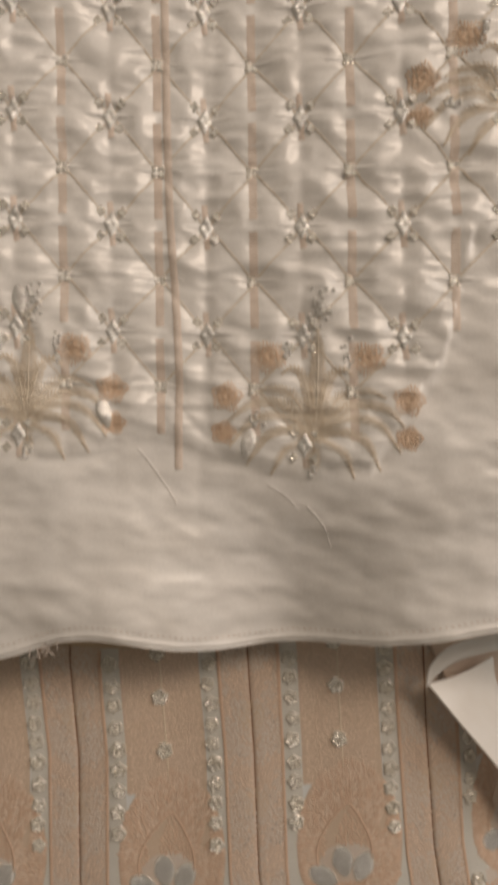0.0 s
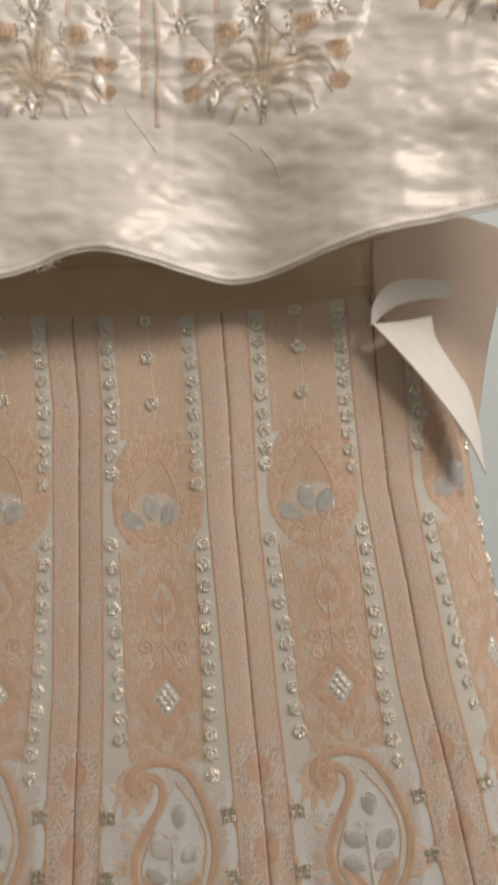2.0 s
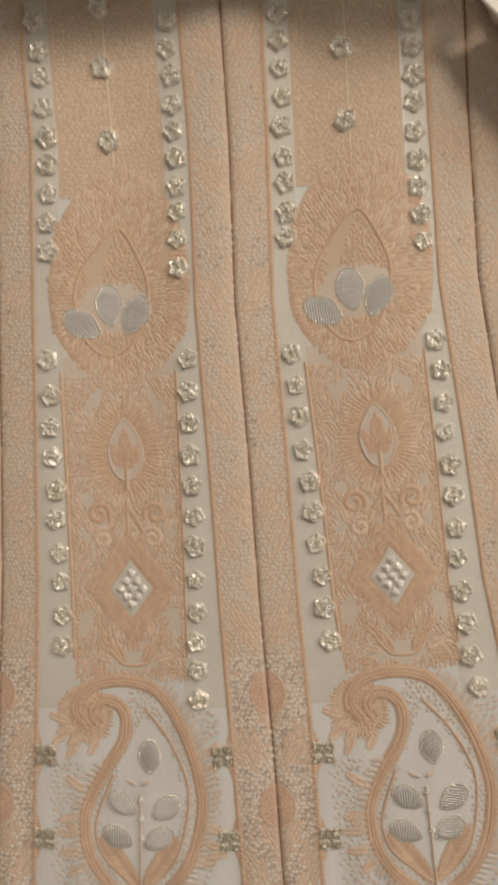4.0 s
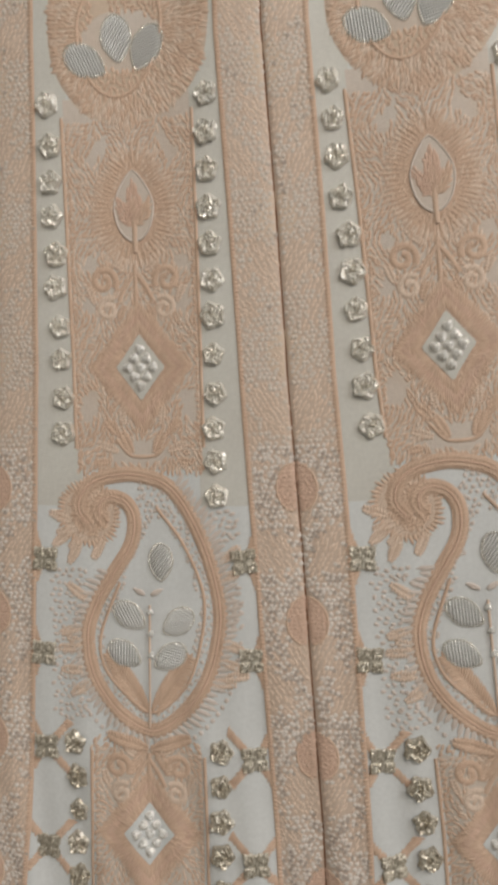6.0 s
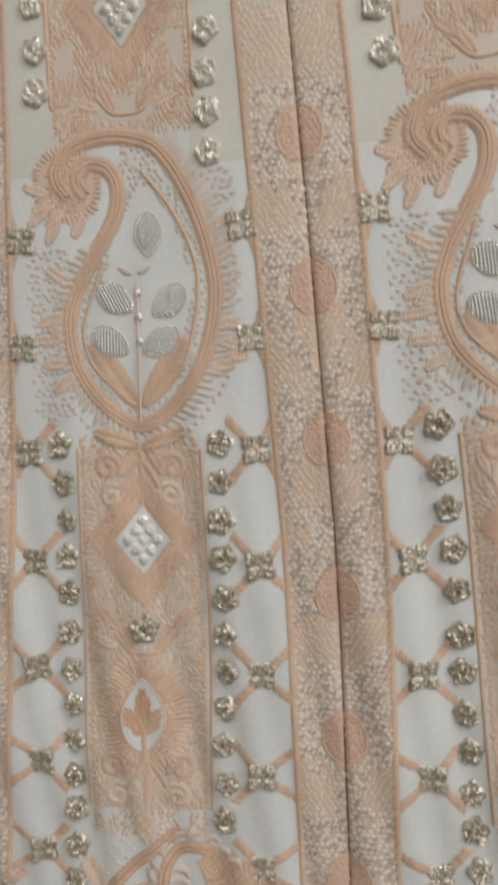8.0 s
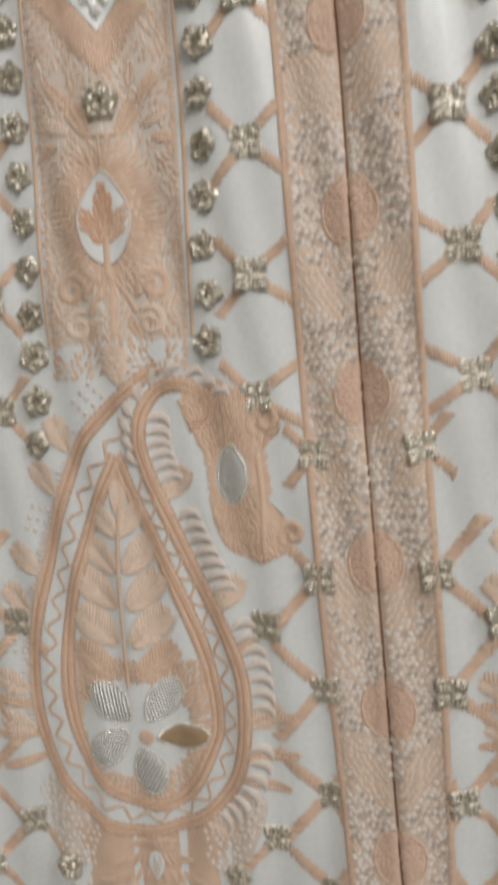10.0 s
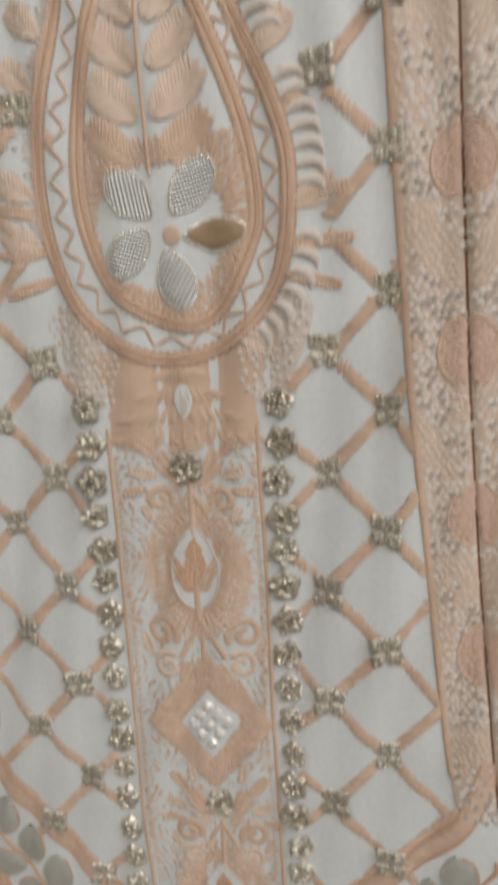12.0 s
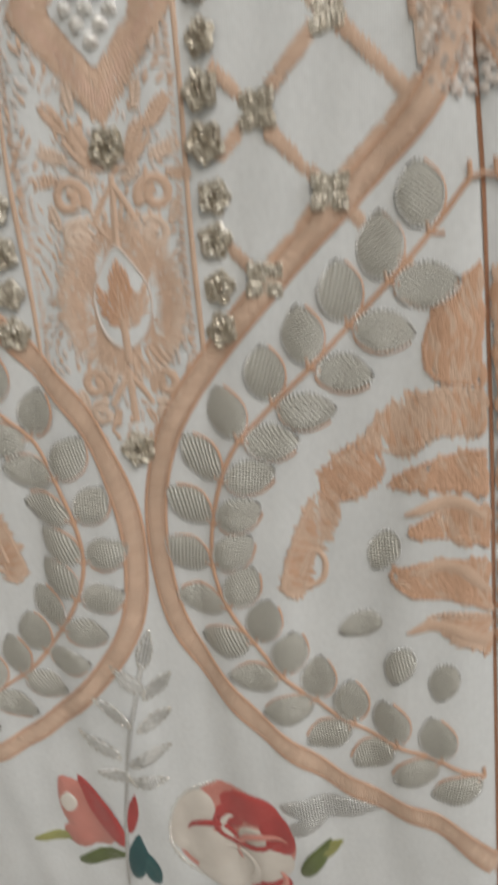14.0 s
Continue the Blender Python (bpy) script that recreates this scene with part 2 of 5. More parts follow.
class Piece:
    """Vertices, faces and millimetre UVs of one part."""

    def __init__(self, place):
        self.place, self.v, self.uv, self.f, self.m, self.n, self.sewn = place, [], [], [], [], 0, 0

    def add(self, p, uv, faces, mat=0):
        p = np.asarray(p, float).reshape(-1, 3)
        self.v.append(p)
        self.uv.append(np.asarray(uv, float).reshape(-1, 2))
        self.f += [tuple(i + self.n for i in q) for q in faces]
        self.m += [mat] * len(faces)
        self.n += len(p)

    def grid(self, p, uv, mat=0, closed=False):
        rows, cols = p.shape[:2]
        f = []
        for i in range(rows if closed else rows - 1):
            for j in range(cols - 1):
                a, b = i * cols + j, ((i + 1) % rows) * cols + j
                f.append((a, a + 1, b + 1, b))
        self.add(p, uv, f, mat)

    def sheet(self, a0, a1, r0, r1, h=0.0, na=12, nr=60, mat=0):
        """A patch of cloth between two edges a0(r) and a1(r)."""
        r = np.linspace(r0, r1, nr)[:, None] * np.ones(na)
        lo = np.array([a0(v) if callable(a0) else a0 for v in r[:, 0]])[:, None]
        hi = np.array([a1(v) if callable(a1) else a1 for v in r[:, 0]])[:, None]
        a = lo + (hi - lo) * np.linspace(0, 1, na)
        self.grid(self.place(a, r, h), np.stack([a, r], -1), mat)
        return self

    def ribbon(self, pts, w, h, base=0.1, mat=0, closed=False, step=1.3, taper=False):
        """A raised satin-stitched line along pts."""
        q = smooth_line(pts, step, closed)
        d = np.roll(q, -1, 0) - np.roll(q, 1, 0) if closed else np.gradient(q, axis=0)
        d /= np.linalg.norm(d, axis=1, keepdims=True) + 1e-9
        side = np.stack([-d[:, 1], d[:, 0]], 1)
        u = np.r_[0, np.cumsum(np.linalg.norm(np.diff(q, axis=0), axis=1))]
        width = np.full(len(q), w / 2)
        if taper:
            s = np.linspace(0, 1, len(q))
            width = width * np.clip(4 * s * (1 - s), 0.06, 1) ** 0.6
        across, up = np.array([-1, -0.62, 0, 0.62, 1]), np.array([0, 0.78, 1, 0.78, 0])
        at = q[:, None] + side[:, None] * (across * width[:, None])[..., None]
        hh = base + RELIEF * h * up * (width / (w / 2))[:, None] ** 0.5
        uv = np.stack([u[:, None] + 0 * across, across * width[:, None]], -1)
        self.grid(self.place(at[..., 0], at[..., 1], hh), uv, mat, closed)
        return self

    def patch(self, outline, h, base=0.1, mat=0, turn=0.0, rings=(1, 0.9, 0.72, 0.4), lift=(0, 0.7, 0.95, 1)):
        """A filled, padded shape inside a star-shaped outline; turn: the direction of its stitches."""
        q = np.asarray(outline, float)
        if np.ptp(q, axis=0).max() > 9:
            q = smooth_line(q, 1.1, True)
            rings = np.linspace(1, 0.06, max(int(np.ptp(q, axis=0).max() / 2.2), 4))
            lift = np.clip((1 - rings) * 6, 0, 1)
        c, n = q.mean(0), len(q)
        at = np.concatenate([c + (q - c) * s for s in rings] + [c[None]])
        hh = np.concatenate([np.full(n, base + RELIEF * h * l) for l in lift] + [[base + RELIEF * h]])
        cs, sn = math.cos(turn), math.sin(turn)
        uv = np.stack([at[:, 0] * cs + at[:, 1] * sn, -at[:, 0] * sn + at[:, 1] * cs], -1)
        f = [(i * n + j, i * n + (j + 1) % n, (i + 1) * n + (j + 1) % n, (i + 1) * n + j) for i in range(len(rings) - 1) for j in range(n)]
        last = (len(rings) - 1) * n
        f += [(last + j, last + (j + 1) % n, len(at) - 1) for j in range(n)]
        self.add(self.place(at[:, 0], at[:, 1], hh), uv, f, mat)
        return self

    def stitches(self, a, r, angle, length, w, h, base=0.1, mat=0):
        """Single stitches: short rounded ridges. angle 0 runs across the panel, 90 degrees down it."""
        a, r, angle, length, w, h = np.broadcast_arrays(*(np.asarray(v, float) for v in (a, r, angle, length, w, h)))
        if not a.size:
            return self
        self.sewn += a.size
        along = np.array([-0.5, -0.22, -0.22, -0.22, 0.22, 0.22, 0.22, 0.5])
        across = np.array([0, -0.5, 0, 0.5, -0.5, 0, 0.5, 0])
        up = np.array([0.1, 0, 1, 0, 0, 1, 0, 0.1])
        c, s = np.cos(angle)[:, None], np.sin(angle)[:, None]
        l, x = along * length[:, None], across * w[:, None]
        aa, rr = a[:, None] + l * c - x * s, r[:, None] + l * s + x * c
        p = self.place(aa, rr, base + RELIEF * up * h[:, None])
        uv = np.stack([x + a[:, None] * 3.7, l + r[:, None] * 1.3], -1)
        one = ((0, 2, 1), (0, 3, 2), (1, 2, 5, 4), (2, 3, 6, 5), (7, 4, 5), (7, 5, 6))
        self.add(p, uv, [tuple(8 * i + j for j in q) for i in range(len(a)) for q in one], mat)
        return self

    def done(self, name, mats, parent=None, label="", smooth=True, kind="", place=None):
        me = bpy.data.meshes.new(name)
        v = np.concatenate(self.v)
        at = Vector(v.mean(0)) if place is None else place
        me.from_pydata((v - np.array(at)).tolist(), [], self.f)
        for m in mats if isinstance(mats, (list, tuple)) else [mats]:
            me.materials.append(m)
        uv = np.concatenate(self.uv)
        loops = np.empty(len(me.loops), np.int32)
        me.loops.foreach_get("vertex_index", loops)
        me.uv_layers.new(name="mm").data.foreach_set("uv", uv[loops].ravel())
        me.polygons.foreach_set("material_index", np.array(self.m, np.int32))
        me.polygons.foreach_set("use_smooth", np.full(len(self.f), smooth))
        me.update()
        ob = new(name, me)
        ob.location = at
        if parent is not None:
            ob.parent = parent
            ob.matrix_parent_inverse = Matrix.Translation(-parent.location)
        return tagged(ob, label, "", "", kind or ("stuff" if self.sewn > 24 else ""))


def smooth_line(pts, step, closed=False):
    """A Catmull-Rom line through pts, cut into even steps."""
    p = np.asarray(pts, float)
    ext = np.concatenate([p[-1:], p, p[:2]]) if closed else np.concatenate([2 * p[:1] - p[1:2], p, 2 * p[-1:] - p[-2:-1]])
    out = []
    for i in range(len(ext) - 3):
        a, b, c, d = ext[i : i + 4]
        for t in np.linspace(0, 1, 12, endpoint=False):
            out.append(0.5 * (2 * b + (c - a) * t + (2 * a - 5 * b + 4 * c - d) * t * t + (3 * b - a - 3 * c + d) * t**3))
    out.append(ext[-2])
    out = np.array(out)
    s = np.r_[0, np.cumsum(np.linalg.norm(np.diff(out, axis=0), axis=1))]
    n = max(int(s[-1] / step), 3)
    at = np.linspace(0, s[-1], n, endpoint=not closed)
    return np.stack([np.interp(at, s, out[:, 0]), np.interp(at, s, out[:, 1])], 1)


def inside(poly, a, r):
    """Whether points lie inside a polygon."""
    poly = np.asarray(poly, float)
    hit = np.zeros(np.shape(a), bool)
    for (x0, y0), (x1, y1) in zip(poly, np.roll(poly, -1, 0)):
        cut = ((y0 > r) != (y1 > r)) & (a < (x1 - x0) * (r - y0) / (y1 - y0 + 1e-12) + x0)
        hit ^= cut
    return hit


def oval(a, r, w, l, turn=0.0, n=20, tip=0.0):
    """An oval outline; tip 0..1 draws one end (turn 0: the upper one) to a point."""
    t = np.linspace(0, 2 * np.pi, n, endpoint=False)
    x, y = np.sin(t), -np.cos(t)
    x = x * (1 - tip * np.clip(-y, 0, 1) ** 1.5 * 0.75) * (1 - 0.25 * tip)
    c, s = math.cos(turn), math.sin(turn)
    x, y = x * w / 2, y * l / 2
    return np.stack([a + x * c - y * s, r + x * s + y * c], 1)


def diamond(a, r, w, l, n=6):
    c = np.array([(0, -l / 2), (w / 2, 0), (0, l / 2), (-w / 2, 0)])
    t = np.linspace(0, 1, n, endpoint=False)[:, None]
    return np.concatenate([c[i] * (1 - t) + c[(i + 1) % 4] * t for i in range(4)]) + (a, r)


# ---- the room ----
def box(name, lo, hi, mat, label, kind="structure"):
    bm = bmesh.new()
    bmesh.ops.create_cube(bm, size=1.0)
    for v in bm.verts:
        v.co = Vector([(l + h) / 2 + c * (h - l) for l, h, c in zip(lo, hi, v.co)])
    bmesh.ops.bevel(bm, geom=bm.edges[:], offset=0.004, segments=1, affect="EDGES")
    me = bpy.data.meshes.new(name)
    bm.to_mesh(me)
    bm.free()
    me.materials.append(mat)
    return tagged(new(name, me), label, name.split("_")[0], "", kind)


box("wall_north", (-1.6, 0.20, 0.0), (1.6, 0.30, 2.5), WALLPAINT, "plain pale blue painted wall behind the garments")
# White walls and ceiling are unseen, added to bounce lamp light onto the garments.
box("wall_south", (-1.6, -2.1, 0.0), (1.6, -2.0, 2.5), WHITEPAINT, "unseen white wall added to bounce light")
box("wall_west", (-1.7, -2.0, 0.0), (-1.6, 0.20, 2.5), WHITEPAINT, "unseen white side wall added to bounce light")
box("wall_east", (1.6, -2.0, 0.0), (1.7, 0.20, 2.5), WHITEPAINT, "unseen white side wall added to bounce light")
box("floor", (-1.6, -2.0, -0.1), (1.6, 0.20, 0.0), BOARDS, "plain grey floor under the garments")
box("ceiling", (-1.6, -2.0, 2.5), (1.6, 0.20, 2.6), WHITEPAINT, "unseen white ceiling added to bounce light")

# ---- the skirt ----
BRIGHT = metal("bright_silver_bead", (0.98, 0.97, 0.96), (0.84, 0.83, 0.80), 0.16, 0.45)
rng = np.random.default_rng(7)
R_TOP, R_HEM = 744.0, 1585.0


def band_edge(r):
    """Where the seam's stitched band begins, in mm from the panel's middle line."""
    return half(r) - np.interp(r, (740, 960, 1200, 1263, 1342), (11.5, 12.8, 11.8, 10.4, 8.6))


def wire_flower(name, size, seed, petals=5):
    """A crinkled flower of coiled metal wire lying about its origin; size is its radius in mm."""
    gen = random.Random(seed)
    rings, spokes = 7, 24
    v, f = [(0, 0, 0.7)], []
    for i in range(1, rings + 1):
        for j in range(spokes):
            a = j * 6.2832 / spokes + gen.uniform(-0.1, 0.1)
            edge = 0.92 + 0.1 * math.cos(petals * a + seed) + gen.uniform(-0.05, 0.05)
            rad = edge * i / rings
            z = (gen.uniform(0.28, 0.78) if petals > 3 else 0.7 - 0.5 * (i / rings) ** 2 + gen.uniform(-0.07, 0.07)) if i < rings else 0.0
            v.append((rad * math.cos(a) * size, rad * math.sin(a) * size, z))
    f = [(0, 1 + j, 1 + (j + 1) % spokes) for j in range(spokes)]
    for i in range(rings - 1):
        for j in range(spokes):
            a, b, c, d = 1 + i * spokes + j, 1 + i * spokes + (j + 1) % spokes, 1 + (i + 1) * spokes + (j + 1) % spokes, 1 + (i + 1) * spokes + j
            f += [(a, d, c), (a, c, b)]
    return raw_mesh(name, v, f)


def wire_knot(name, seed, wide=3.1, tall=2.9):
    """Four crinkled blocks of wire joined by a low bridge."""
    gen = random.Random(seed)
    n = 17
    v, f = [], []
    for i in range(n):
        for j in range(n):
            x, y = 2 * i / (n - 1) - 1, 2 * j / (n - 1) - 1
            rim = max(abs(x), abs(y)) > 0.99
            gap = min(abs(x), abs(y)) < 0.16
            z = 0.0 if rim else (0.25 if gap else gen.uniform(0.36, 0.8))
            waist = 1 - 0.14 * (abs(y) < 0.2) - 0.1 * (abs(x) < 0.2)
            v.append((x * wide * waist + gen.uniform(-0.1, 0.1), y * tall * waist + gen.uniform(-0.1, 0.1), z))
    for i in range(n - 1):
        for j in range(n - 1):
            a = i * n + j
            f += [(a, a + n, a + n + 1), (a, a + n + 1, a + 1)]
    return raw_mesh(name, v, f)


def raw_mesh(name, v, f):
    me = bpy.data.meshes.new(name)
    me.from_pydata([(x / 1000, y / 1000, z / 1000) for x, y, z in v], [], f)
    me.materials.append({"wire_grain": BRIGHT, "wire_knot": TARNISHED, "dull_flower": TARNISHED}.get(name, SILVER))
    return me


ROSETTES = [wire_flower("wire_flower", 2.0, s) for s in range(5)]
DULL_ROSETTES = [wire_flower("dull_flower", 2.0, s) for s in range(5, 9)]
KNOTS = [wire_knot("wire_knot", s) for s in range(10, 15)]
SILVER_KNOTS = [wire_knot("silver_knot", s) for s in range(30, 34)]
GRAINS = [wire_flower("wire_grain", 1.0, s, 3) for s in range(20, 24)]


def seat(k, a, r, h=0.15, turn=0.0, scale=1.0):
    """The pose of a small piece lying on the skirt."""
    p, q, s = on_skirt(k, [a, a + 0.4, a], [r, r, r - 0.4], h)
    x = Vector(q - p).normalized()
    z = x.cross(Vector(s - p)).normalized()
    m = Matrix((x, z.cross(x), z)).transposed().to_4x4()
    return Matrix.Translation(p) @ m @ Matrix.Rotation(turn, 4, "Z") @ Matrix.Scale(scale, 4)


def sew(name, meshes, parent, m):
    ob = new(name, meshes[int(rng.integers(len(meshes)))])
    ob.parent = parent
    ob.matrix_parent_inverse = Matrix.Translation(-parent.location)
    ob.matrix_basis = m
    return ob


def petal_piece(place, parent, a, r, w, l, turn, mat=None, name="petal", label="", beaded=True):
    """A padded metal-ribbon petal with a couched wire edge."""
    pc = Piece(place)
    edge = oval(a, r, w, l, turn, 22, 0.4)
    pc.patch(edge, 0.8, 0.25, 0, turn + rng.uniform(0.3, 1.2), (1, 0.93, 0.7, 0.4), (0, 0.6, 0.95, 1))
    q = smooth_line(oval(a, r, w * 1.04, l * 1.04, turn, 22, 0.55), 0.75, True)
    d = np.roll(q, -1, 0) - q
    if not beaded:
        pc.ribbon(q, 0.5, 0.5, 0.2, 1, True)
        return pc.done(name, [mat or GOTA, GOTA], parent, label)
    pc.stitches(q[:, 0], q[:, 1], np.arctan2(d[:, 1], d[:, 0]) + rng.normal(0, 0.5, len(q)), 0.95, 0.6, 0.8, 0.2, 1)
    return pc.done(name, [mat or GOTA, SILVER], parent, label)


def bar(pc, a0, r0, a1, r1, w=1.7, mat=0):
    """A short bridge of close stitches from one point to another."""
    n = max(int(math.hypot(a1 - a0, r1 - r0) / 0.55), 3)
    t = np.linspace(0, 1, n)
    turn = math.atan2(r1 - r0, a1 - a0) + 1.1
    wide = w * (1.45 + 0.2 * np.sin(t * np.pi) + 0.5 * np.abs(2 * t - 1) ** 3)
    pc.stitches(a0 + (a1 - a0) * t, r0 + (r1 - r0) * t, turn + rng.normal(0, 0.12, n), wide, 0.75, 0.55, 0.1, mat)


def fringe(pc, pts, length, gap, lean=0.0, w=0.7, h=0.5, mat=0, closed=False, out=1.0):
    """A comb of stitches that stands out from a line."""
    q = smooth_line(pts, gap, closed)
    d = np.roll(q, -1, 0) - np.roll(q, 1, 0) if closed else np.gradient(q, axis=0)
    turn = np.arctan2(d[:, 1], d[:, 0]) - out * (np.pi / 2 + lean)
    ln = length * rng.uniform(0.8, 1.2, len(q))
    pc.stitches(q[:, 0] + np.cos(turn) * ln / 2, q[:, 1] + np.sin(turn) * ln / 2, turn + rng.normal(0, 0.08, len(q)), ln, w, h, 0.15, mat)


def scatter(lo_a, hi_a, r0, r1, pitch, holes=(), only=None):
    """Jittered places in a stretch of the panel, outside the holes."""
    r = np.arange(r0, r1, pitch * 0.9)
    pts = []
    for i, v in enumerate(r):
        lo, hi = (f(v) if callable(f) else f for f in (lo_a, hi_a))
        a = np.arange(lo + (i % 2) * pitch / 2, hi, pitch)
        pts.append(np.stack([a, np.full(len(a), v)], 1))
    p = np.concatenate(pts) + rng.normal(0, pitch * 0.16, (sum(map(len, pts)), 2))
    keep = np.ones(len(p), bool)
    for hole in holes:
        keep &= ~inside(hole, p[:, 0], p[:, 1])
    if only is not None:
        keep &= inside(only, p[:, 0], p[:, 1])
    return p[keep]


def chain(k, panel, a0, a1, r0, r1, pitch):
    """A row of wire flowers down a line."""
    n = int(round((r1 - r0) / pitch)) + 1
    for t in np.linspace(0, 1, n):
        a, r = a0 + (a1 - a0) * t + rng.normal(0, 0.3), r0 + (r1 - r0) * t + rng.normal(0, 0.35)
        sew("wire_flower", ROSETTES if r < 1000 else DULL_ROSETTES, panel, seat(k, a, r, 0.2, rng.uniform(0, 6.28), rng.uniform(1.6, 1.9)))


def scroll(cx, cr, size, way=1, turns=1.25, start=0.0):
    t = np.linspace(0, turns * 2 * np.pi, 16)
    rad = size * (1 - 0.72 * t / t[-1])
    return np.stack([cx + way * rad * np.cos(t + start), cr + rad * np.sin(t + start)], 1)


def lozenge(k, panel, place, a, r, w, l):
    """A rayed diamond with metal grains on an open ground."""
    pc = Piece(place)
    pc.patch(diamond(a, r, w * 1.55, l * 1.38, 8), 0.12, 0.1, 0, 0.8)
    for f, n, ln, m in ((0.98, 20, 4.2, 0), (1.22, 24, 4.4, 1), (1.42, 26, 3.4, 0)):
        q = diamond(a, r, w * f, l * f * 0.94, n)
        out = np.arctan2(q[:, 1] - r, q[:, 0] - a)
        pc.stitches(q[:, 0], q[:, 1], out + rng.normal(0, 0.1, len(q)), ln, 0.8, 0.6, 0.17, m)
    pc.patch(diamond(a, r, w * 0.74, l * 0.72, 6), 0.06, 0.36, 2, 0.0)
    pc.done("lozenge", [PEACH, DISC, STRIP if r < 1000 else CHIFFON], panel, "peach rayed lozenge of long stitches")
    step = 2.9
    for i in (-1, 0, 1):
        for j in (-1, 0, 1):
            x, y = (i - j) * step * 0.62, (i + j) * step * 0.85
            sew("wire_grain", GRAINS, panel, seat(k, a + x, r + y, 0.4, rng.uniform(0, 6), 1.5))


def teardrop(panel, place, a, r, w, l, rays=6.5):
    """A pointed drop: open rim, lobed apricot heart, a full halo of rays."""
    pc = Piece(place)
    t = np.linspace(0, 2 * np.pi, 72, endpoint=False)
    halo = oval(a, r + 0.6, w * 1.95, l * 1.62, 0, 72, 0.3)
    halo = (a, r) + (halo - (a, r)) * (1 + 0.045 * np.cos(18 * t))[:, None]
    pc.patch(halo, 0.1, 0.08, 0, 0.7)
    fringe(pc, oval(a, r, w + 1.2, l + 1.4, 0, 24, 0.7), rays, 0.95, 0.0, 0.85, 0.6, 0, True, 1.0)
    fringe(pc, oval(a, r, w + 8.0, l + 8.5, 0, 24, 0.5), rays * 0.6, 1.15, 0.0, 0.85, 0.55, 3, True, 1.0)
    pc.patch(oval(a, r, w, l, 0, 28, 0.7), 0.05, 0.34, 4, 0.0)
    low = r + l * 0.30
    for da, dr, wide, tall, tn, m in ((0, -1.5, 5.4, 11.5, 0, 1), (-2.9, 1.6, 4.2, 8.6, -0.45, 1), (2.9, 1.6, 4.2, 8.6, 0.45, 0), (0, 2.0, 3.0, 8.0, 0, 0)):
        o = oval(a + da, r + dr, wide, tall, tn, 16, 0.7)
        c = scatter(a - w / 2, a + w / 2, r - l / 2, r + l / 2, 0.85, (), o)
        pc.stitches(c[:, 0], c[:, 1], np.arctan2(c[:, 1] - low, c[:, 0] - a) + rng.normal(0, 0.1, len(c)), 2.2, 0.7, 0.5, 0.4, m)
    pc.ribbon(oval(a, r, w, l, 0, 24, 0.7), 0.5, 0.4, 0.36, 2, True)
    pc.ribbon([(a, r + l * 0.2), (a, r + l * 0.66)], 1.4, 0.6, 0.36, 0)
    pc.done("teardrop_motif", [PEACH, DISC if r < 1000 else ORANGE, PALE, FERN, PALENET if r < 1000 else CHIFFON], panel, "peach teardrop with apricot heart and stitched rays")


def stitched_leaf(pc, a, r, w, l, turn, m=0, base=0.12):
    """A leaf of slanted satin stitches on both sides of its vein."""
    pc.patch(oval(a, r, w * 0.9, l * 0.95, turn, 16, 0.7), 0.16, base, m, turn)
    t = np.arange(-0.44, 0.44, 0.85 / l)
    wide = w / 2 * np.sqrt(np.clip(1 - (2 * t) ** 2, 0.05, 1))
    ux, uy, vx, vy = math.sin(turn), -math.cos(turn), math.cos(turn), math.sin(turn)
    for s in (-1, 1):
        pc.stitches(a + ux * t * l + s * vx * wide * 0.5, r + uy * t * l + s * vy * wide * 0.5, math.atan2(s * vy + 0.7 * uy, s * vx + 0.7 * ux) + rng.normal(0, 0.06, len(t)), wide * 1.25, 0.8, 0.5, base + 0.06, m)


def leaf_pair(panel, place, a, r, size=1.0):
    """Mirrored sprigs of three leaves that rise from one stem."""
    pc = Piece(place)
    for s in (-1, 1):
        for da, dr, w, l, tn, m in ((5.2, 2.4, 3.6, 8.0, 0.45, 0), (10.0, -2.2, 3.4, 7.4, 0.7, 0), (11.2, 4.2, 3.2, 7.0, 1.25, 1), (6.4, -5.4, 2.6, 5.4, 0.15, 1), (13.4, 8.6, 2.6, 5.6, 1.7, 0)):
            stitched_leaf(pc, a + s * da * size, r + dr * size, w * size, l * size, s * tn, m)
        pc.ribbon([(a, r + 7 * size), (a + s * 4.5 * size, r + 6.4 * size), (a + s * 8.6 * size, r + 1.5 * size)], 1.0, 0.5, 0.12, 0)
    pc.done("leaf_ornament", [PEACH, FERN], panel, "mirrored peach leaf sprigs")


